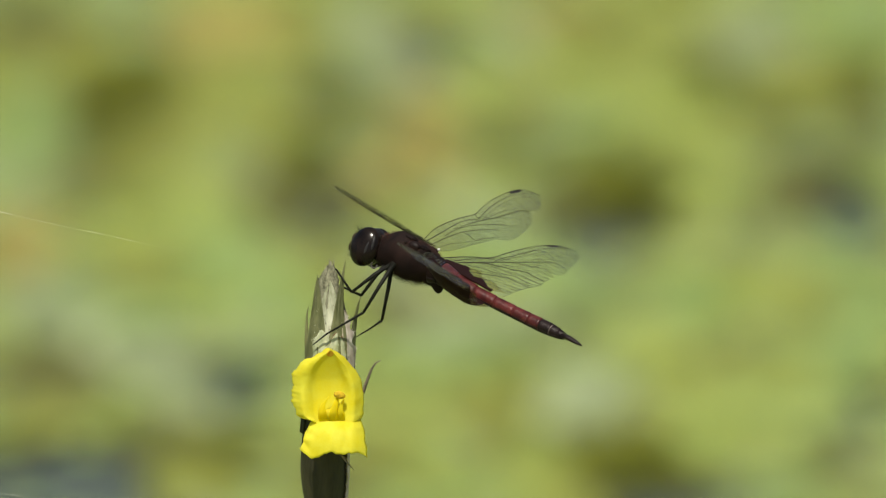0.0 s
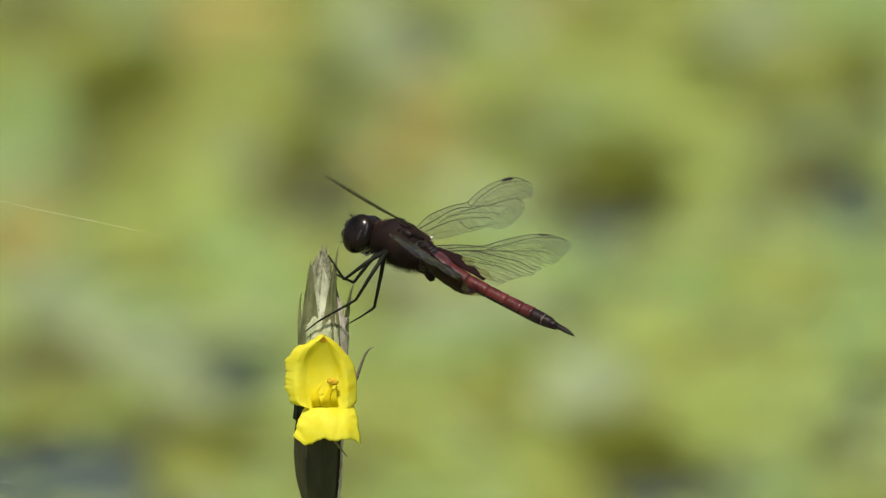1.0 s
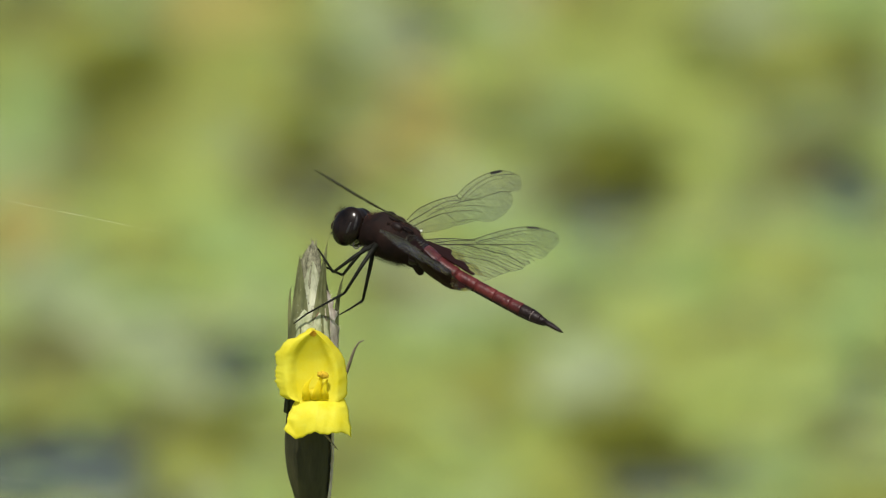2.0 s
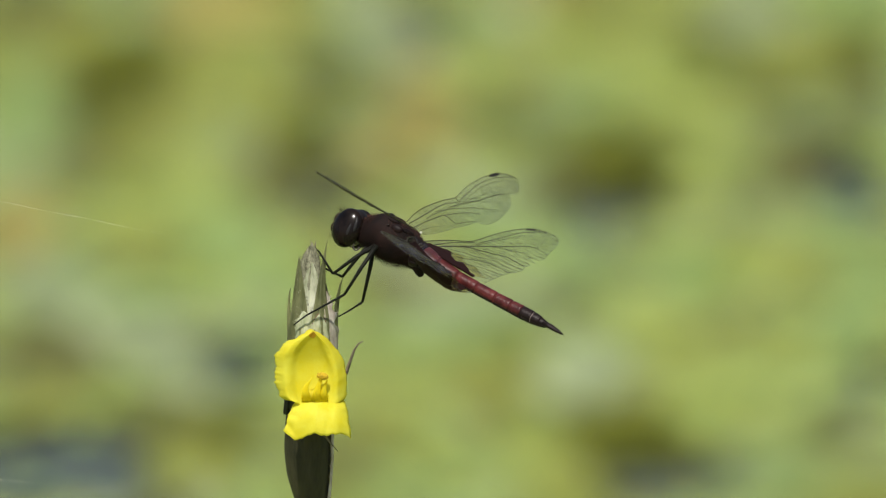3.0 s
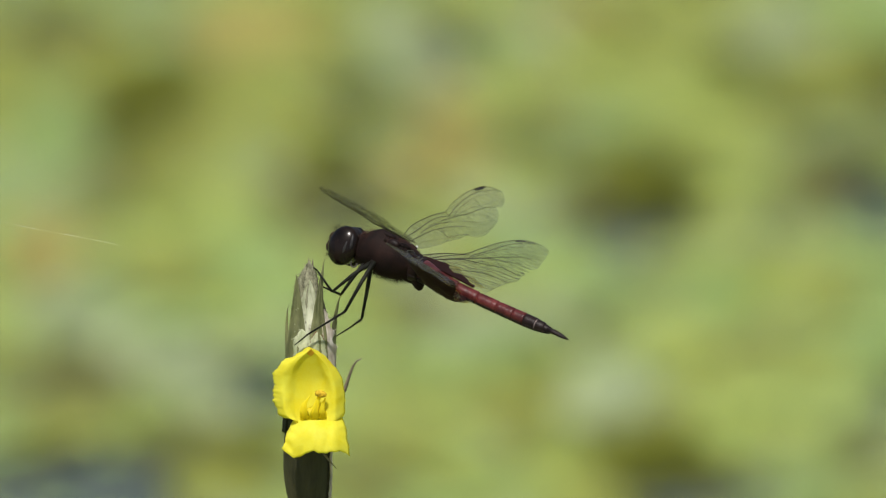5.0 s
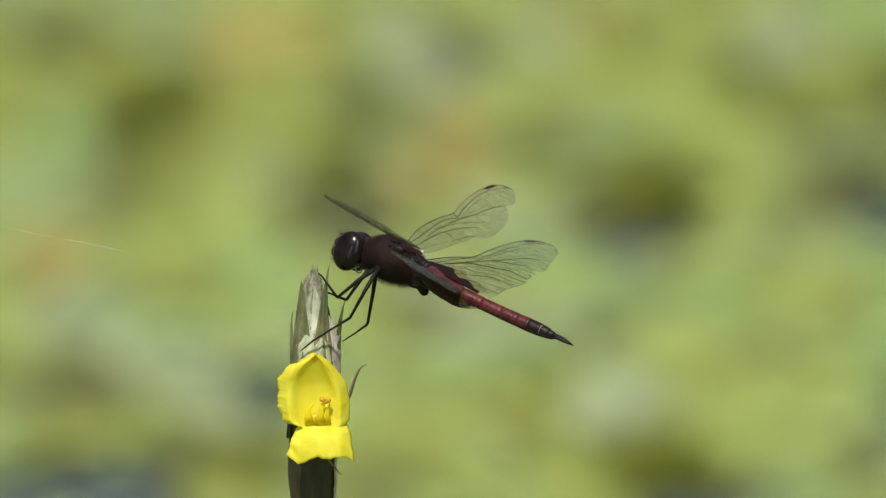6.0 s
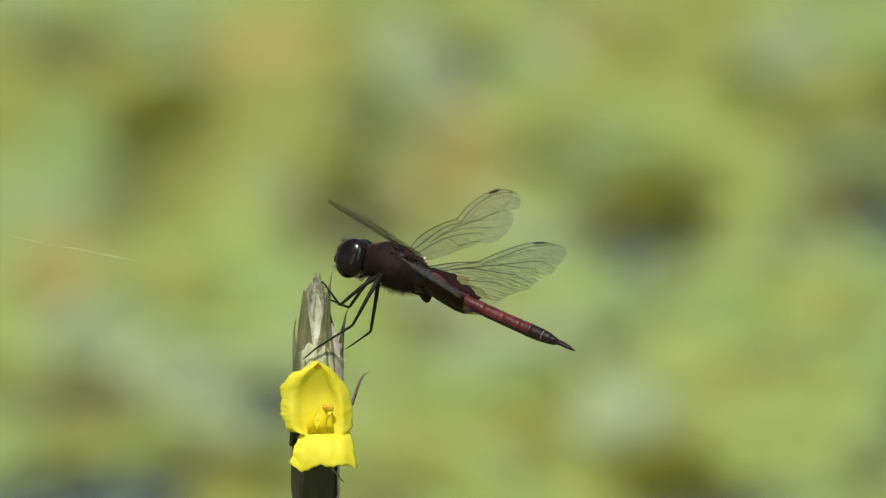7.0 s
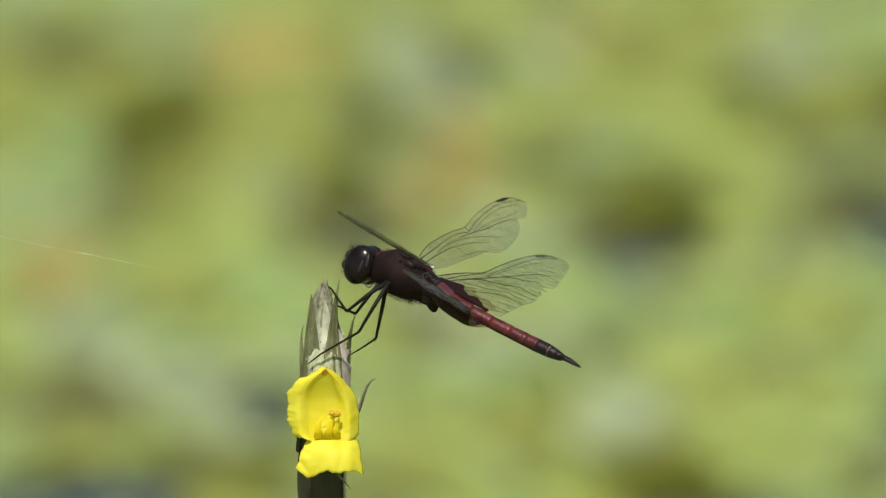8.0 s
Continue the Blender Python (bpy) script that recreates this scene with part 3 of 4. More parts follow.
    ball(bm, mm(0.9, -6.9, -26.4), (0.0024, 0.0007, 0.0013), 20, 12)
    part("filament_base", bm, FILAMENT, plant, "broad yellow base of the filaments")
    for points, radii in (([(-0.7, -7.4, -26.9), (-1.0, -7.6, -25.3), (-0.8, -7.5, -24.2), (-0.2, -7.3, -23.4), (0.2, -7.3, -22.7)], (0.9, 0.7, 0.4, 0.18, 0.07)),
                          ([(1.0, -7.5, -26.9), (1.1, -7.7, -25.2), (1.5, -7.6, -23.8), (1.9, -7.5, -22.7)], (1.0, 0.65, 0.42, 0.34)),
                          ([(2.4, -7.3, -26.9), (2.3, -7.5, -25.2), (2.5, -7.4, -24.2), (2.9, -7.3, -23.2)], (0.8, 0.5, 0.3, 0.1))):
        bm = bmesh.new()
        tube(bm, [mm(*p) for p in points], [r * 0.001 for r in radii], 12)
        for v in bm.verts:
            v.co.y = -0.0075 + (v.co.y + 0.0075) * 0.35
        part("filament", bm, FILAMENT, plant, "flat yellow filament in the throat")
    bm = bmesh.new()
    ball(bm, mm(2.1, -7.7, -22.4), (0.00105, 0.0006, 0.00062), 20, 14, Matrix.Rotation(0.2, 4, "Y"))
    for v in bm.verts:
        v.co += v.co.normalized() * 0.00016 * noise.noise(v.co * 3200)
    for k in range(34):
        a, b = rng.uniform(0, 6.28), rng.uniform(-1.3, 1.3)
        ball(bm, mm(2.1 + 1.05 * math.cos(a) * math.cos(b), -7.7 + 0.6 * math.sin(a) * math.cos(b), -22.4 + 0.62 * math.sin(b) - 0.2 * math.cos(a) * math.cos(b)), [rng.uniform(0.00007, 0.00013)] * 3, 6, 5)
    part("anther", bm, ANTHER, plant, "knobbly ochre anther")


def silk_thread(start, far, thickness, bare, seed, label):
    """A strand of silk from the spike off to one side; start and far in millimetres from the tip. Its thickness swells
    unevenly to imitate broken glints.
    """
    bm = bmesh.new()
    points, radii = [], []
    for k in range(260):
        s = k / 259
        points.append(mm(*(start[i] + (far[i] - start[i]) * s for i in range(3))) + mm(0, 0, -0.7 * math.sin(math.pi * s) + 0.05 * math.sin(40 * s)))
        # thicker dashes stand in for places where the strand catches the sun
        glint_dash = max(0.0, noise.noise(Vector((s * 34, seed, 0.3))) + 0.35 * noise.noise(Vector((s * 110, seed, 4.0))) + 0.12)
        radii.append(0.000003 + thickness * 0.001 * max(0.0, min(1.0, (s - bare) * 6)) * (0.25 + 2.0 * glint_dash))
    tube(bm, points, radii, 5)
    strand = part("spider_thread", bm, SILK, None)
    strand.location = TIP
    tagged(strand, label, "spider thread", "spider threads on the spike")


# ---- the dragonfly: millimetres, x forward, y to its left, z up, from the middle of its thorax ----
def curved(table, x):
    """Reads y at x from a short table of (x, y), rounding its corners."""
    k = 0
    while k < len(table) - 2 and x > table[k + 1][0]:
        k += 1
    (x0, y0), (x1, y1) = table[k], table[k + 1]
    before, after = table[max(0, k - 1)], table[min(len(table) - 1, k + 2)]
    f = min(1.0, max(0.0, (x - x0) / (x1 - x0)))
    slope0 = (y1 - before[1]) / (x1 - before[0]) * (x1 - x0)
    slope1 = (after[1] - y0) / (after[0] - x0) * (x1 - x0)
    return (2 * f ** 3 - 3 * f * f + 1) * y0 + (f ** 3 - 2 * f * f + f) * slope0 + (3 * f * f - 2 * f ** 3) * y1 + (f ** 3 - f * f) * slope1


def wing_outline(hind, torn):
    """A wing's length and the lines of its front and rear edges, in mm from its root."""
    if hind:
        front = [(0, -0.6), (6.4, -0.4), (10.2, 0.1), (14.4, 1.0), (20.6, 0.3), (26.5, -0.3), (32.3, -0.4), (36.5, 0.3), (38.1, 1.7), (38.8, 3.6)]
        rear = [(0, 14.9), (2.5, 14.4), (5.3, 13.8), (9.3, 13.2), (11.7, 13.2), (14.3, 12.8), (16.8, 11.8), (18.9, 11.4), (25.9, 10.1), (29, 8.8), (33.4, 7.3), (37.3, 5.4), (38.8, 3.9)]
        if torn == 2:
            rear[8:] = [(19.6, 10.0), (20.6, 10.9), (22.4, 10.8), (23.2, 9.0), (24.2, 10.3), (26.0, 10.0), (27.0, 7.6), (28.2, 8.8), (30.2, 8.4), (31.0, 6.2), (32.2, 7.4), (34.4, 6.8), (35.2, 5.0), (36.4, 5.8), (37.6, 5.2), (38.8, 3.9)]
        elif torn:
            rear[8:8] = [(19.4, 10.2), (20.0, 10.1), (20.5, 11.0), (21.0, 11.0), (21.5, 9.6), (22.2, 9.5), (23.0, 10.5)]
        return 38.8, front, rear
    front = [(0, -0.2), (5.4, -1.0), (9.8, -1.0), (15.2, -0.6), (19.3, 0.0), (22.5, -0.5), (26.9, -0.9), (30.7, -0.9), (33.4, -0.7), (36.3, -0.2), (38.7, 1.1), (39.9, 2.5)]
    rear = [(0, 2.7), (3.1, 3.8), (7.9, 4.6), (12.3, 5.1), (15.8, 5.7), (18.6, 5.9), (19.8, 6.6), (22.5, 7.4), (25.8, 7.4), (29.1, 7.0), (31.9, 6.2), (36.8, 4.7), (39.0, 3.6), (39.9, 2.7)]
    if torn:
        rear[11:11] = [(33.3, 5.2), (33.9, 4.3), (34.6, 4.2), (35.3, 4.7)]
    return 39.9, front, rear


# the strong veins: half thickness in mm, then points (x out, y back) in mm
FRONT_RIBS = ((0.085, (0.3, 0.3), (6.7, 0.2), (12.2, 0.0), (16.2, 0.3), (19.2, 1.3)), (0.07, (19.3, 0.0), (19.3, 1.3)), (0.075, (19.3, 1.0), (23.6, 0.3), (28.1, -0.1), (32.5, 0.0), (36.0, 0.7), (39.0, 1.7)),
              (0.045, (20.4, 1.5), (24.1, 0.9), (28.9, 0.6), (32.4, 0.8), (37.7, 1.9)), (0.075, (15.7, 1.1), (19.6, 1.6), (24.2, 2.4), (28.3, 2.8), (31.4, 3.3), (33.4, 4.0), (34.2, 4.3)),
              (0.04, (21.6, 1.7), (24.8, 1.8), (29.2, 2.1), (32.2, 2.7), (35.6, 3.0)))
FRONT_HIND_VEINS = ((0.06, (6.3, 1.0), (10.1, 0.9), (14.6, 1.4), (18.6, 2.3), (22.2, 3.4), (25.3, 4.9)), (0.04, (10.1, 0.6), (15.7, 1.1)),
              (0.075, (0.4, 1.3), (5.7, 1.4), (10.5, 1.7), (13.5, 2.2), (18.0, 3.3), (22.0, 4.9)), (0.05, (12.0, 1.9), (13.2, 4.5)), (0.055, (13.2, 4.4), (16.9, 5.0), (19.2, 6.0)),
              (0.03, (25.3, 4.9), (28.0, 5.6), (30.6, 6.2)), (0.03, (24.2, 2.6), (28.0, 3.9), (31.0, 5.2)), (0.035, (1.5, 2.4), (6.0, 2.9), (13.2, 4.4)))
HIND_RIBS = ((0.08, (0.6, 1.0), (4.0, 0.8), (8.2, 0.7), (14.2, 1.4), (14.6, 2.4)), (0.08, (0.3, 1.5), (3.6, 1.6), (9.6, 2.2), (14.0, 3.0), (18.9, 3.9), (24.8, 4.7), (27.4, 5.6), (28.6, 6.9)),
             (0.07, (14.3, 2.2), (17.4, 1.6), (22.2, 1.3), (29.2, 0.8), (33.6, 0.9), (37.4, 2.4)), (0.045, (14.6, 2.4), (18.5, 2.2), (23.6, 2.0), (28.5, 1.9), (33.0, 2.4)),
             (0.085, (5.0, 1.8), (8.5, 2.3), (10.5, 3.2), (12.4, 4.6), (15.0, 6.3), (16.2, 7.6), (16.7, 9.5), (16.4, 11.7)), (0.06, (1.7, 5.0), (4.8, 6.3), (7.1, 7.8), (8.8, 9.2), (9.6, 11.2), (9.8, 13.0)))
HIND_FAN_VEINS = ((0.045, (4.6, 3.0), (6.6, 4.4), (8.7, 6.3), (11.0, 8.2), (11.9, 10.2), (12.6, 12.9)), (0.05, (17.0, 3.6), (20.1, 5.2), (21.8, 6.6), (23.7, 7.9)), (0.03, (8.8, 3.2), (11.5, 5.2), (13.2, 7.4), (14.1, 10.0), (14.3, 12.4)),
             (0.03, (3.0, 4.0), (6.2, 5.8), (8.6, 8.0), (10.2, 10.4), (11.0, 13.0)), (0.035, (1.4, 7.4), (4.0, 9.0), (6.0, 11.2), (6.8, 13.3)), (0.03, (1.2, 9.2), (3.0, 11.0), (4.0, 13.8)),
             (0.03, (14.0, 4.0), (17.6, 6.6), (18.6, 9.0), (18.7, 11.2)), (0.03, (24.0, 3.6), (29.0, 4.6), (33.2, 6.6)))


def wing_pose(side, root, span_way, chord_way):
    """A wing's place on the body: out along span_way, its depth towards chord_way."""
    s, c = Vector(span_way).normalized(), Vector(chord_way)
    y_axis = (c - s * c.dot(s)).normalized() * -side
    return Matrix.Translation(mm(*root)) @ Matrix((s, y_axis, s.cross(y_axis))).transposed().to_4x4()


def wing(name, hind, side, root, span_way, chord_way, parent, torn, droop):
    """A wing: x runs out along its front edge, y back along its depth. side: 1 left, -1 right."""
    length, front_line, rear_line = wing_outline(hind, torn)
    node = 14.4 if hind else 19.3

    def front(x):
        return curved(front_line, x)

    def depth_at(x):
        return max(0.08, curved(rear_line, x) - front(x))

    def place(x, share, lift=0.0):
        back = depth_at(x)
        fray = 0.0
        if torn and share > 0.9:
            fray = (0.10 if side < 0 else 1.3) * (abs(noise.noise(Vector((x * 1.9, 3.0 * hind, 1.0)))) + 0.5 * abs(noise.noise(Vector((x * 5.0, 1.0, 6.0))))) * (share - 0.9) * 20
        y = front(x) + max(0.05, back - fray) * share
        z = 0.35 * math.sin(math.pi * x / length) * (1 - share) + (0.08 * math.sin(share * 17) + 0.035 * math.sin(share * 41 + x * 0.2)) * min(1, back / 6) * (min(1, 0.15 + x / 14) if hind else 1) + lift + droop * math.sin(math.pi * 0.85 * share) ** 0.6 * math.sin(math.pi * min(1, x / 15))
        if torn == 2:      # the tatters of its outer part curl up and down
            z += (0.5 * math.sin(x * 1.15) + 0.35 * math.sin(x * 2.4 + share * 5)) * max(0, share - 0.35) / 0.65 * min(1, max(0, x - 6) / 10)
        inward = 1.7 * min(1, share * 1.3) ** 1.2 * max(0, 1 - x / 7) if hind else 0.0
        return mm(x - inward, y * -side, z)

    def at(x, y, lift=0.0):
        return place(x, min(1.0, max(0.0, (y - front(x)) / depth_at(x))), lift)

    bm = bmesh.new()
    steps = 150
    xs = [length * (k / steps) ** 0.96 for k in range(steps + 1)]
    grid_sheet(bm, [[place(x, q / 40) for q in range(41)] for x in xs])
    skin = part(name, bm, WING, parent, ("clear hind wing with a dark red base" if hind else "clear front wing netted with brown veins"))
    skin.matrix_local = wing_pose(side, root, span_way, chord_way)
    rng = random.Random(5 + hind)
    bm = bmesh.new()
    # the two edges, then the strong veins
    for share, thick in ((0.0, 0.085), (1.0, 0.026)):
        tube(bm, [place(x, share, 0.02) for x in xs[::3]], [thick * 0.001 * (1.1 - 0.5 * x / length) for x in xs[::3]], 4)
    lines = []
    for thick, *points in (HIND_RIBS + HIND_FAN_VEINS if hind else FRONT_RIBS + FRONT_HIND_VEINS):
        table = [(k, p[0]) for k, p in enumerate(points)], [(k, p[1]) for k, p in enumerate(points)]
        count = 7 * (len(points) - 1)
        line = [(curved(table[0], i / count * (len(points) - 1)), curved(table[1], i / count * (len(points) - 1))) for i in range(count + 1)]
        lines.append(line)
        tube(bm, [at(x, y, 0.02) for x, y in line], [thick * 0.001 * (1.12 - 0.45 * i / count) for i in range(count + 1)], 5)

    def levels(x):
        """The depths at which the strong veins cross the wing at x."""
        found = [front(x), front(x) + depth_at(x)]
        for line in lines:
            for (x0, y0), (x1, y1) in zip(line, line[1:]):
                if (x0 - x) * (x1 - x) <= 0 and x0 != x1:
                    found.append(y0 + (y1 - y0) * (x - x0) / (x1 - x0))
                    break
        return sorted(found)

    # fine rungs between them, slanting a little in the broad fields behind
    x, odd = 0.7, 0
    while x < length * 0.985:
        found = levels(x)
        for low, high in zip(found, found[1:]):
            wide = high - low
            if wide < 0.25 or (low < 0.6 and wide < 1.2 and odd % 2):
                continue
            cells = max(1, round(wide / 1.3))
            for k in range(cells):
                a, b = low + wide * k / cells, low + wide * (k + 1) / cells
                x0 = x + 0.30 * k
                x1 = x0 + 0.30 + 0.1 * (b - a)
                if x1 < length * 0.985 and rng.random() > 0.12:
                    tube(bm, [at(x0, a, 0.015), at(0.5 * (x0 + x1), 0.5 * (a + b), 0.015), at(x1, b, 0.015)], 0.000024 if wide < 1.2 and low < 0.6 else rng.uniform(0.000020, 0.000031), 3, False)
        x += 0.66
        odd += 1
    tagged(part("wing_vein", bm, VEIN, skin, "fine net of brown veins"), kind="stuff")
    bm = bmesh.new()
    grid_sheet(bm, [[at((34.5 if hind else 33.3) + (2.4 if hind else 3.2) * i / 8, front((34.5 if hind else 33.3) + (2.4 if hind else 3.2) * i / 8) + 0.52 * q / 3 * math.sin(math.pi * (0.12 + 0.76 * i / 8)) ** 0.5, 0.05) for q in range(4)] for i in range(9)])
    thicken(bm, 0.00008)
    if not hind and side < 0:
        # the flap's glint at the root, painted as a small whitish ball
        glint = bmesh.new()
        ball(glint, place(1.3, 0.88, 0.0), (0.0005, 0.00025, 0.0002), 12, 8)
        part("wing_glint", glint, PALE_GLINT, skin, "small whitish ball for the glint of the flap at the wing root")
    part("wing_mark", bm, STIGMA, skin, "small dark mark near the wing tip")
    if hind:
        def reach(share):
            base = ramped([(0, 0.7), (0.12, 1.7), (0.2, 2.6), (0.26, 3.4), (0.32, 3.1), (0.39, 1.6), (0.49, 1.3), (0.56, 2.0), (0.63, 1.7), (0.73, 0.9), (0.82, 0.6), (0.86, 0.2)], share) if side < 0 else 14.0 + 2.6 * math.sin(share * 4.6 - 1.1)
            return base + (0.3 * math.sin(share * 23) + 0.2 * math.sin(share * 47)) * (0.5 if side < 0 else 1)

        shares = [0.05 + (0.79 if side < 0 else 0.83) * i / 48 for i in range(49)]

        def start(share):
            return 2.2 if side > 0 else 1.7 * min(1, share * 1.3) ** 1.2 - 1.9

        bm = bmesh.new()
        for lift in (0.12, -0.12):
            grid_sheet(bm, [[place(start(v) + (0.1 + reach(v) - start(v)) * q / 20, v, lift) for q in range(21)] for v in shares])
        part("wing_patch", bm, SADDLE, skin, "dark red saddle patch at the wing base")
        bm = bmesh.new()
        grid_sheet(bm, [[place(0.1 + reach(v) + (1.8 if side < 0 else 2.4) * q / 4, min(0.99, v + 0.03 * q), 0.05) for q in range(5)] for v in shares])
        if side > 0:
            grid_sheet(bm, [[place(0.2 + (reach(0.9) + 2.4) * q / 6, 0.88 + 0.11 * i / 2, 0.05) for q in range(7)] for i in range(3)])
        part("wing_stain", bm, AMBER, skin, "amber stain round the wing patch")
    return skin


def dragonfly():
    bug = tagged(new("dragonfly"), "dark dragonfly with red abdomen and clear wings on the spike", "dragonfly")
    bug.matrix_world = FLIGHT[0][1]
    rng = random.Random(8)
    # thorax: a deep hump, lower at the back
    bm = bmesh.new()
    lathe(bm, [(x * 0.001, r * 0.001) for x, r in ((7.6, 1.0), (7.0, 1.9), (6.0, 2.6), (4.6, 3.15), (3.0, 3.4), (1.2, 3.45), (-0.6, 3.3), (-2.4, 2.95), (-4.0, 2.4), (-5.4, 1.8), (-6.2, 1.3))], 28,
          lambda s: Vector((s, 0, 0.0006 + (0.0006 if s > 0.002 else 0.0) - 0.0012 * max(0, (s - 0.003) / 0.004) + 0.0003 * max(0, -s / 0.006))), 1.12)
    for v in bm.verts:
        p = v.co * 1000
        v.co += v.co.normalized() * 0.00012 * noise.noise(p * 0.9) + Vector((0, 0, 0.0002 * noise.noise(p * 0.5)))
    thorax = part("thorax", bm, THORAX, bug, "dark brown hairy thorax")
    fuzz = {True: bmesh.new(), False: bmesh.new()}
    for _ in range(5200):
        a, x = rng.uniform(0, 2 * math.pi), rng.uniform(-4.5, 7.0)
        r = ramped([(-5.4, 1.8), (-4.0, 2.4), (-2.4, 2.95), (0, 3.4), (3, 3.4), (6, 2.6), (7.2, 1.8)], x)
        base = mm(x, r * math.cos(a), r * 1.12 * math.sin(a) + 0.6)
        way = Vector((rng.uniform(-0.5, 0.5), math.cos(a), math.sin(a))).normalized()
        size = rng.uniform(0.45, 1.0 - 0.3 * math.sin(a)) * 0.001
        bm = fuzz[math.sin(a) + rng.gauss(0, 0.3) > 0.45]
        side = way.orthogonal().normalized() * 0.000018
        tip = bm.verts.new(base + way * size)
        a1, b1, c1 = (bm.verts.new(base - way * 0.0002 + q) for q in (side, -side * 0.5 + way.cross(side), -side * 0.5 - way.cross(side)))
        for face in ((a1, b1, tip), (b1, c1, tip), (c1, a1, tip)):
            bm.faces.new(face)
    tagged(part("thorax_hair", fuzz[False], HAIR, thorax, "short dark fuzz"), kind="stuff")
    tagged(part("thorax_hair", fuzz[True], HAIR_BROWN, thorax, "short red-brown fuzz on the back"), kind="stuff")
    # the bare black pit by the front wing, and a glossy ball added for its glint
    bm = bmesh.new()
    ball(bm, mm(-0.2, 2.2, 3.25), (0.0013, 0.0007, 0.0008), 18, 12)
    part("wing_socket", bm, CHITIN, thorax, "bare black socket of the wing")
    bm = bmesh.new()
    ball(bm, mm(1.4, 2.75, 3.3), (0.00028, 0.00028, 0.00024), 12, 8)
    part("glint_catcher", bm, EYE, thorax, "tiny glossy ball added to catch a glint")
    # small dark plates where the wings join
    for x, y, z in ((1.6, 1.1, 4.2), (1.6, -1.1, 4.2), (-1.8, 1.3, 3.5), (-1.8, -1.3, 3.5)):
        bm = bmesh.new()
        ball(bm, mm(x, y, z), (0.0014, 0.0009, 0.0005), 12, 8)
        part("wing_hinge", bm, THORAX, thorax)
    # head
    bm = bmesh.new()
    ball(bm, mm(8.9, 0, -0.45), (0.0026, 0.0030, 0.0034), 26, 18)
    head = part("head", bm, EYE, bug, "dark head with large glossy eyes")
    for side in (1, -1):
        bm = bmesh.new()
        ball(bm, mm(9.0, 2.0 * side, -0.6), (0.0029, 0.0017, 0.0036), 32, 22, Matrix.Rotation(0.08 * side, 4, "X"))
        part("eye", bm, EYE, head, "glossy dark brown compound eye")
    bm = bmesh.new()
    ball(bm, mm(11.8, 0.3, -0.1), (0.0012, 0.0014, 0.0012), 16, 12)
    ball(bm, mm(11.8, 0.2, -1.7), (0.0012, 0.0017, 0.0012), 16, 12)
    ball(bm, mm(10.9, 0, -3.1), (0.0011, 0.0014, 0.0007), 16, 12)
    part("face", bm, FACE, head, "dark red-brown bulging face")
    for side in (1, -1):
        bm = bmesh.new()
        tube(bm, [mm(7.55 + 0.35 * math.sin(a), side * (1.2 + 1.9 * math.cos(a)), -0.6 + 3.0 * math.sin(a)) for a in [radians(-75 + 10 * k) for k in range(17)]], [0.0001 + 0.00022 * math.sin(math.pi * (0.05 + 0.9 * k / 16)) for k in range(17)], 8)
        part("eye_rim", bm, RIM, head, "grey-brown rim behind the eye")
    # grey arcs laid on the near eye, colour standing in for its reflections
    for turn, low, high in ((112, -34, 26), (134, -10, 50)):
        bm = bmesh.new()
        arc = [radians(low + (high - low) * k / 14) for k in range(15)]
        tube(bm, [mm(9.0 + 2.70 * math.cos(radians(turn)) * math.cos(b), 2.0 + 1.48 * math.sin(radians(turn)) * math.cos(b), -0.6 + 3.55 * math.sin(b)) for b in arc], [0.00004 + 0.00030 * math.sin(math.pi * k / 14) for k in range(15)], 8)
        part("eye_reflection", bm, EYE_REFLECTION, head, "faint grey reflection on the eye, built as an arc")
    bm = bmesh.new()
    for _ in range(260):
        a, up = rng.uniform(-1.9, 1.9), rng.uniform(-3.4, 2.2)
        ring = 1.9 + 0.5 * math.cos(up * 0.8)
        base = mm(10.5 + 1.5 * math.cos(a), ring * math.sin(a), up)
        way = Vector((math.cos(a) + 0.3, math.sin(a), 0.25 * up + rng.uniform(-0.4, 0.6))).normalized()
        tube(bm, [base, base + way * rng.uniform(0.0005, 0.0011)], [0.00003, 0.00001], 3)
    tagged(part("face_hair", bm, HAIR, head, "short dark bristles on the face"), kind="stuff")
    bm = bmesh.new()
    ball(bm, mm(11.2, 0, 1.7), (0.0006, 0.0008, 0.0006), 12, 8)
    part("crown_bump", bm, FACE, head)
    for side in (1, -1):
        bm = bmesh.new()
        tube(bm, [mm(11.7, 0.7 * side, 1.2), mm(12.4, 1.1 * side, 1.9), mm(12.9, 1.3 * side, 2.2)], [0.00005, 0.00003, 0.000015], 5)
        part("antenna", bm, LEG, head)
    bm = bmesh.new()
    tube(bm, [mm(*MOUTH) + mm(0.6 * math.cos(a), 0.15, 0.55 * math.sin(a)) for a in [radians(150 + 12 * k) for k in range(21)]], [0.00013] * 21, 7)
    part("palp", bm, RIM, head, "small pale loop of the mouth parts")
    bm = bmesh.new()
    tube(bm, [mm(8.4, 0, -0.6), mm(7.4, 0, -0.3), mm(6.0, 0, 0.2)], [0.0021, 0.0019, 0.0024], 16)
    part("neck", bm, CHITIN, bug)
    # abdomen: ten rings, the last ones dark, then two claspers
    bounds = (-4.6, -6.4, -9.6, -14.0, -18.4, -22.6, -26.0, -28.4, -30.8, -32.5, -33.6)
    girth = [(-33.6, 0.6), (-32.5, 0.82), (-30.8, 1.04), (-28.4, 1.12), (-26, 1.08), (-22, 1.04), (-18, 1.04), (-14, 1.1), (-9.6, 1.42), (-6.4, 2.1), (-4.6, 2.5)]
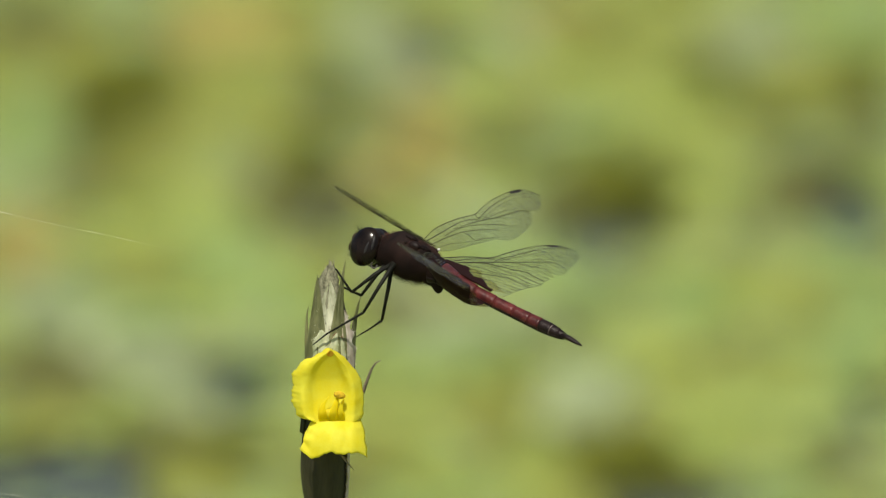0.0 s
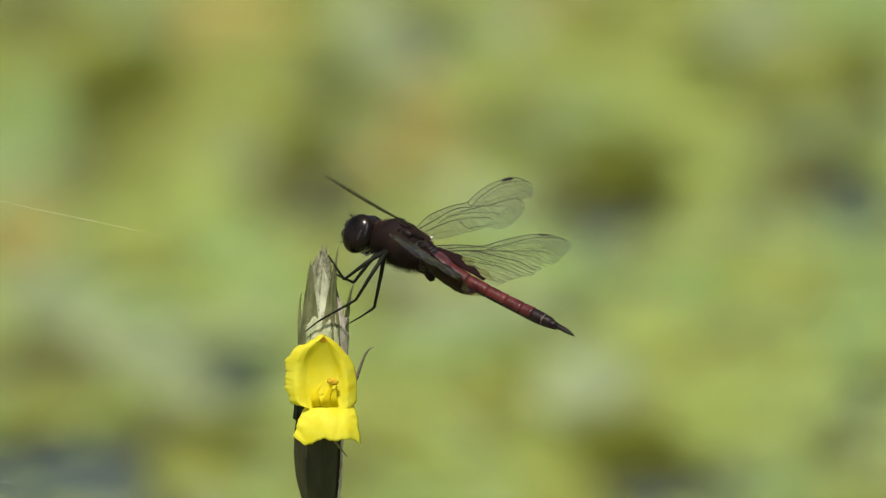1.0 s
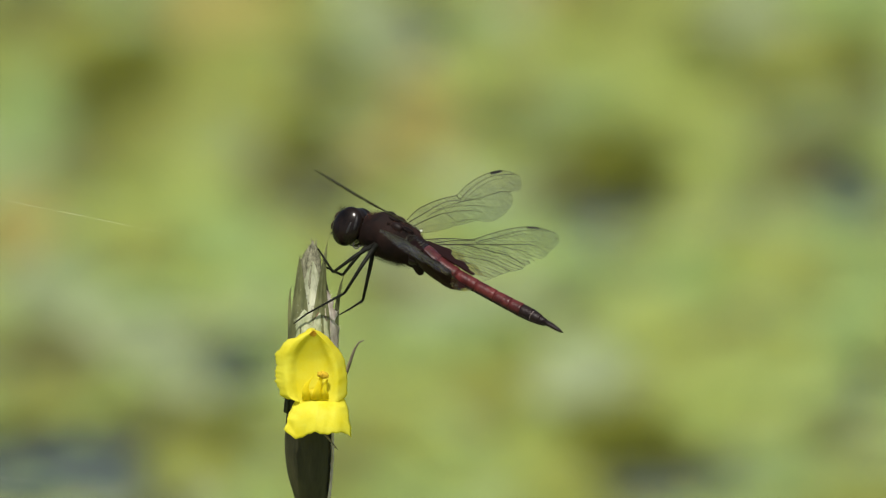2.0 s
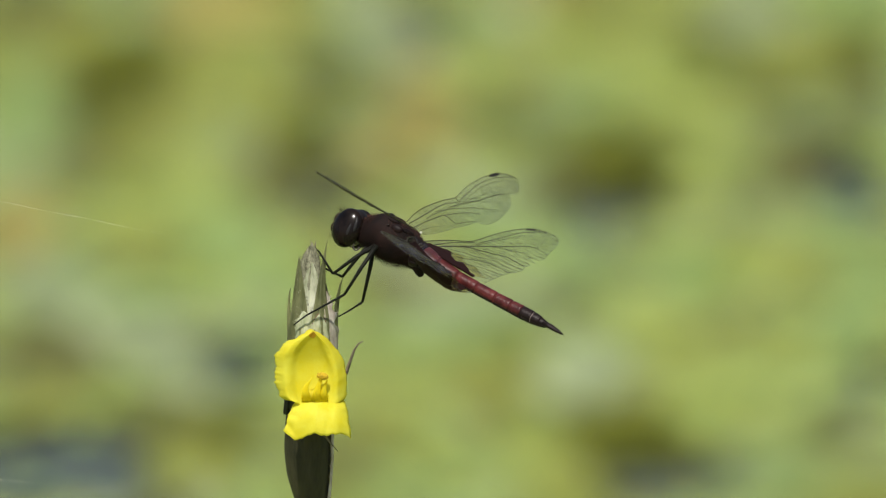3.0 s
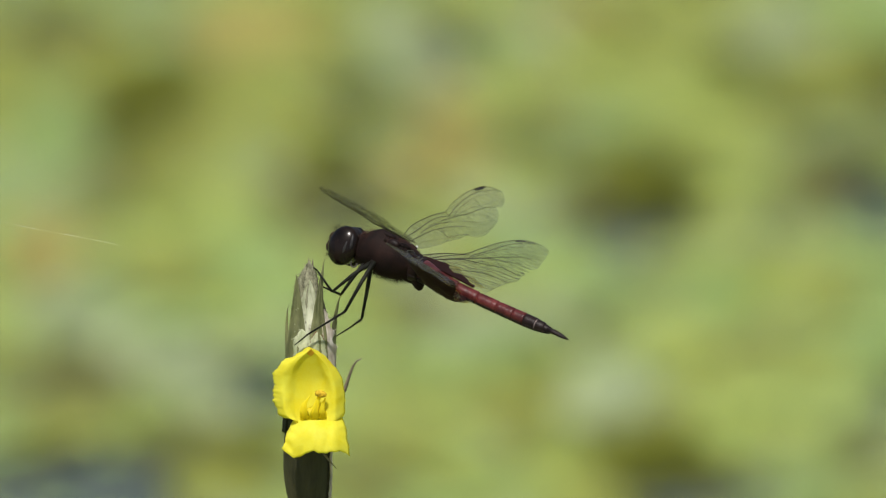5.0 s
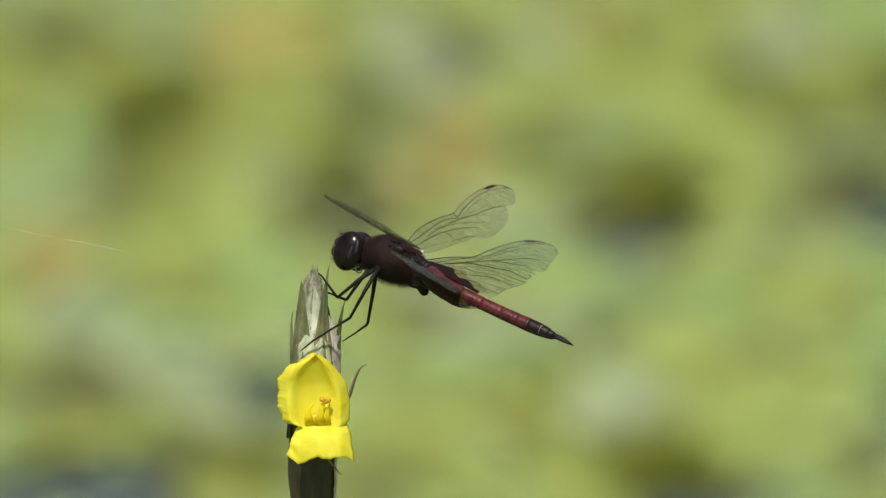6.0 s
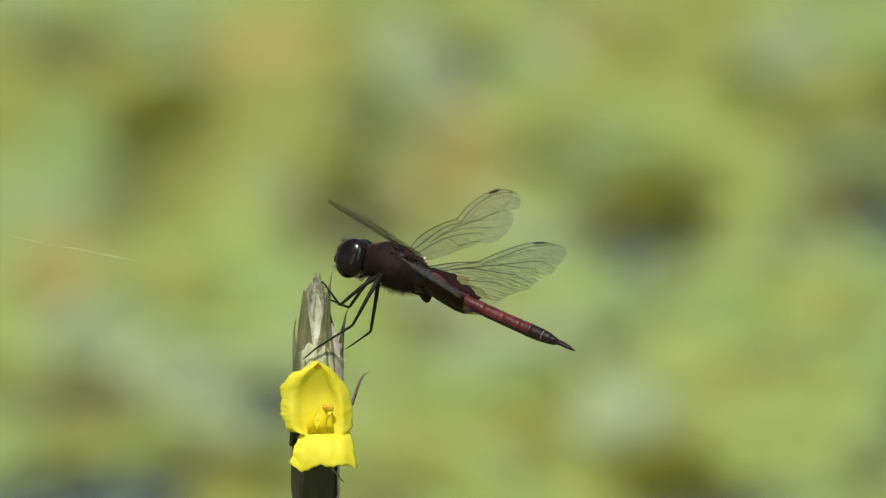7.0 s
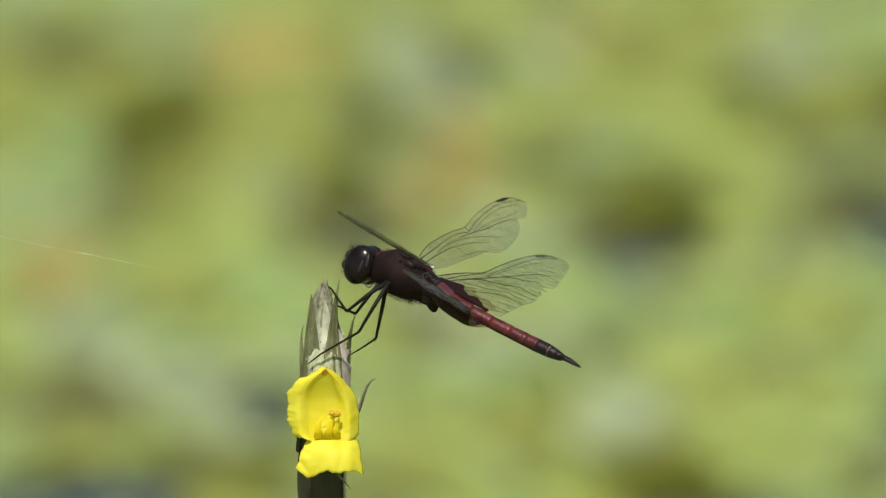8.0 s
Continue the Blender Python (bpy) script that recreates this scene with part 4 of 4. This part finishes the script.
    axis_z = lambda x: 0.55 - 0.03 * (-x - 5) - 0.25 * math.sin(math.pi * min(1, max(0, (-x - 5) / 29)))
    for k in range(10):
        x0, x1 = bounds[k], bounds[k + 1]
        bm = bmesh.new()
        profile = []
        for i in range(11):
            f = i / 10
            x = x0 + (x1 - x0) * f + (0.12 if i == 0 else 0)
            swell = 1 + 0.03 * math.sin(math.pi * f) + (0.035 if i in (8, 9) else 0) - (0.05 if i in (0, 10) else 0)
            profile.append((x * 0.001, ramped(girth, x) * swell * 0.001))
        lathe(bm, profile, 22, lambda s: Vector((s, 0, axis_z(s * 1000) * 0.001)), 1.0)
        # a low keel along the back
        for v in bm.verts:
            rise = v.co.z - axis_z(v.co.x * 1000) * 0.001
            if rise > 0.0008 and abs(v.co.y) < 0.0004:
                v.co.z += 0.00010
        seg = part("abdomen_segment", bm, THORAX if k == 0 else RED if k < 7 else BELLY, bug, "dull red abdomen ring" if 0 < k < 7 else "black-brown abdomen ring")
        # the dark plate along the underside
        bm = bmesh.new()
        rows = []
        for i in range(7):
            x = x0 + (x1 - x0) * (0.04 + 0.92 * i / 6)
            r = ramped(girth, x) * 1.05
            rows.append([mm(x, r * math.sin(radians(a)), axis_z(x) - r * math.cos(radians(a))) for a in range(-62, 63, 12)])
        grid_sheet(bm, rows)
        thicken(bm, 0.00006)
        part("belly_plate", bm, BELLY, seg, "black-brown plate on the underside")
        if k == 7:
            bm = bmesh.new()
            r = ramped(girth, x1) * 0.001 * 1.01
            lathe(bm, [(x1 * 0.001 + 0.00008, r * 0.9), (x1 * 0.001 + 0.00006, r), (x1 * 0.001 - 0.00006, r), (x1 * 0.001 - 0.00008, r * 0.9)], 22, lambda s: Vector((s, 0, axis_z(s * 1000) * 0.001)))
            part("joint_ring", bm, RING, seg, "thin pale ring")
    for side in (1, -1):
        bm = bmesh.new()
        tube(bm, [mm(-33.2, 0.35 * side, -0.3), mm(-34.6, 0.45 * side, -0.25), mm(-36.2, 0.4 * side, -0.4), mm(-37.5, 0.25 * side, -0.55)], [0.00045, 0.00042, 0.0003, 0.00007], 8)
        part("clasper", bm, BELLY, bug, "pointed black clasper")
    # belly lobe behind the legs
    bm = bmesh.new()
    tube(bm, [mm(-5.6, 0, -0.4), mm(-6.2, 0, -1.6), mm(-6.7, 0, -2.3), mm(-7.1, 0, -2.8)], [0.0016, 0.0013, 0.0009, 0.0004], 10)
    ball(bm, mm(-4.4, 0, -0.7), (0.0026, 0.0015, 0.0017), 18, 12)
    part("belly_hook", bm, THORAX, bug, "dark lobe under the waist")
    # legs: thigh, shin and foot
    for joints in LEGS:
        bm = bmesh.new()
        hip, knee, ankle, toe = (mm(*j) for j in joints)
        hip = hip + (hip - knee).normalized() * 0.0022
        sag = (knee - hip).length * 0.05
        tube(bm, [hip, hip.lerp(knee, 0.5) + Vector((0, 0, sag)), knee], [0.00043, 0.00036, 0.00025], 9)
        leg = part("leg", bm, LEG, bug, "thin black bristly leg")
        bm = bmesh.new()
        tube(bm, [knee, knee.lerp(ankle, 0.5), ankle], [0.00025, 0.00020, 0.00016], 8)
        for k in range(14):
            f = rng.uniform(0.05, 0.95)
            p = knee.lerp(ankle, f)
            way = Vector((rng.uniform(-1, 1), rng.uniform(-1, 1), rng.uniform(-1, 0.4))).normalized()
            tube(bm, [p, p + way * 0.0008], [0.00003, 0.000008], 3)
        part("shin", bm, LEG, leg)
        bm = bmesh.new()
        tube(bm, [ankle, ankle.lerp(toe, 0.6), toe], [0.00017, 0.00013, 0.00008], 7)
        part("foot", bm, LEG, leg)
    return bug


LEGS = (
    ((3.01, 3.73, -2.78), (5.82, 6.68, -8.37), (9.71, 7.35, -5.82), (11.34, 7.45, -5.43)),
    ((4.47, 1.68, -3.08), (5.87, 2.78, -8.73), (8.68, 4.53, -8.50), (9.80, 5.83, -8.72)),
    ((1.91, 3.75, -2.97), (2.28, 6.38, -10.77), (6.52, 8.67, -16.82), (8.40, 8.27, -19.56)),
    ((2.73, 1.37, -3.19), (1.95, -0.47, -11.69), (3.22, 0.33, -13.90), (4.64, 1.31, -16.08)),
)
MOUTH = (4.87, 4.09, -2.61)
FLIGHT = [
    (0.0, pose(0.01476, -0.00004, 0.48268, 15.74, -13.85, 145.81)),
    (0.5, pose(0.01483, 0.00000, 0.48263, 16.22, -13.81, 145.95)),
    (1.0, pose(0.01476, -0.00012, 0.48243, 15.69, -14.69, 145.80)),
    (1.5, pose(0.01470, -0.00015, 0.48241, 15.47, -15.61, 145.79)),
    (3.0, pose(0.01484, -0.00013, 0.48227, 15.91, -16.27, 146.05)),
    (3.5, pose(0.01472, -0.00009, 0.48241, 15.68, -15.59, 146.23)),
    (4.0, pose(0.01489, 0.00014, 0.48252, 17.11, -14.29, 146.88)),
    (4.5, pose(0.01479, 0.00032, 0.48249, 16.51, -14.35, 149.22)),
    (6.0, pose(0.01490, 0.00017, 0.48269, 14.52, -14.33, 148.91)),
    (6.5, pose(0.01496, 0.00014, 0.48259, 14.67, -14.99, 148.75)),
    (7.0, pose(0.01486, 0.00013, 0.48285, 14.16, -13.83, 148.41)),
    (7.5, pose(0.01491, 0.00021, 0.48276, 14.46, -14.71, 149.17)),
    (8.0, pose(0.01488, 0.00007, 0.48252, 14.22, -16.09, 148.72)),
]
WINGS = (("front_wing", False, -1, (0.48, -2.00, 4.47), (0.1260, -0.9563, 0.2639), (-0.8636, -0.2273, -0.4500), True, 0.0),
         ("hind_wing", True, -1, (-4.21, -1.90, 2.54), (-0.0115, -0.9893, 0.1451), (-0.9947, 0.0652, -0.0792), True, 0.0),
         ("front_wing", False, 1, (-1.76, 2.00, 4.77), (0.0664, 0.9786, 0.1946), (-0.9979, 0.0426, -0.0498), False, 0.0),
         ("hind_wing", True, 1, (-4.75, 1.90, 3.30), (-0.2864, 0.9513, 0.1143), (-0.9373, -0.2507, -0.2421), 2, 3.2))
TIMES = [row[0] for row in FLIGHT]
# the way each wing points at those times
RIGHT_FRONT = ((0.116, -0.953, 0.280), (0.123, -0.954, 0.273), (0.121, -0.954, 0.274), (0.122, -0.954, 0.272), (0.127, -0.956, 0.264), (0.126, -0.956, 0.264), (0.123, -0.956, 0.267), (0.138, -0.957, 0.256), (0.118, -0.952, 0.282), (0.125, -0.951, 0.284), (0.118, -0.950, 0.291), (0.116, -0.950, 0.290), (0.119, -0.949, 0.290))
RIGHT_HIND = ((-0.015, -0.988, 0.152), (-0.012, -0.989, 0.151), (-0.010, -0.990, 0.143), (-0.010, -0.990, 0.143), (-0.011, -0.990, 0.144), (-0.011, -0.989, 0.145), (-0.012, -0.989, 0.150), (-0.004, -0.990, 0.142), (-0.019, -0.988, 0.154), (-0.016, -0.988, 0.156), (-0.037, -0.983, 0.182), (-0.028, -0.987, 0.161), (-0.021, -0.987, 0.160))
LEFT_FRONT = ((0.033, 0.979, 0.203), (0.044, 0.979, 0.200), (0.051, 0.979, 0.195), (0.060, 0.978, 0.198), (0.061, 0.979, 0.196), (0.066, 0.979, 0.195), (0.055, 0.978, 0.201), (0.052, 0.980, 0.191), (0.036, 0.977, 0.208), (0.038, 0.977, 0.211), (0.023, 0.973, 0.228), (0.032, 0.976, 0.215), (0.038, 0.976, 0.216))
LEFT_HIND = ((-0.290, 0.949, 0.121), (-0.287, 0.950, 0.120), (-0.285, 0.952, 0.112), (-0.285, 0.952, 0.112), (-0.285, 0.952, 0.113), (-0.286, 0.951, 0.114), (-0.287, 0.951, 0.119), (-0.279, 0.954, 0.112), (-0.293, 0.948, 0.123), (-0.290, 0.949, 0.125), (-0.310, 0.939, 0.150), (-0.301, 0.945, 0.129), (-0.296, 0.947, 0.129))
# how far the left front wing twists open at those times
LEFT_FRONT_TWIST = (-0.02, -0.01, 0.0, 0.0, 0.0, 0.0, -0.08, -0.09, -0.04, -0.05, -0.04, -0.04, -0.03)
BEATS = (RIGHT_FRONT, RIGHT_HIND, LEFT_FRONT, LEFT_HIND)

water_sheet()
floating_leaves()
flower_spike()
silk_thread((-1.0, -0.8, -3.2), (-111.0, -4.8, 21.4), 0.030, 0.22, 2.0, "glinting strand of spider silk fastened near the spike tip")
silk_thread((-3.0, -1.0, -47.6), (-75.0, -3.0, -40.2), 0.020, 0.60, 7.0, "faint strand of spider silk fastened low on the spike")
bug = dragonfly()
wings = [wing(name, hind, side, root, span, chord, bug, torn, droop) for name, hind, side, root, span, chord, torn, droop in WINGS]


def motions():
    walk(bug, FLIGHT)
    for ob, (name, hind, side, root, span, chord, torn, droop), ways in zip(wings, WINGS, BEATS):
        twists = LEFT_FRONT_TWIST if side > 0 and not hind else [0.0] * len(TIMES)
        walk(ob, [(t, wing_pose(side, root, way, (chord[0], chord[1], chord[2] - twist))) for t, way, twist in zip(TIMES, ways, twists)])


motions()
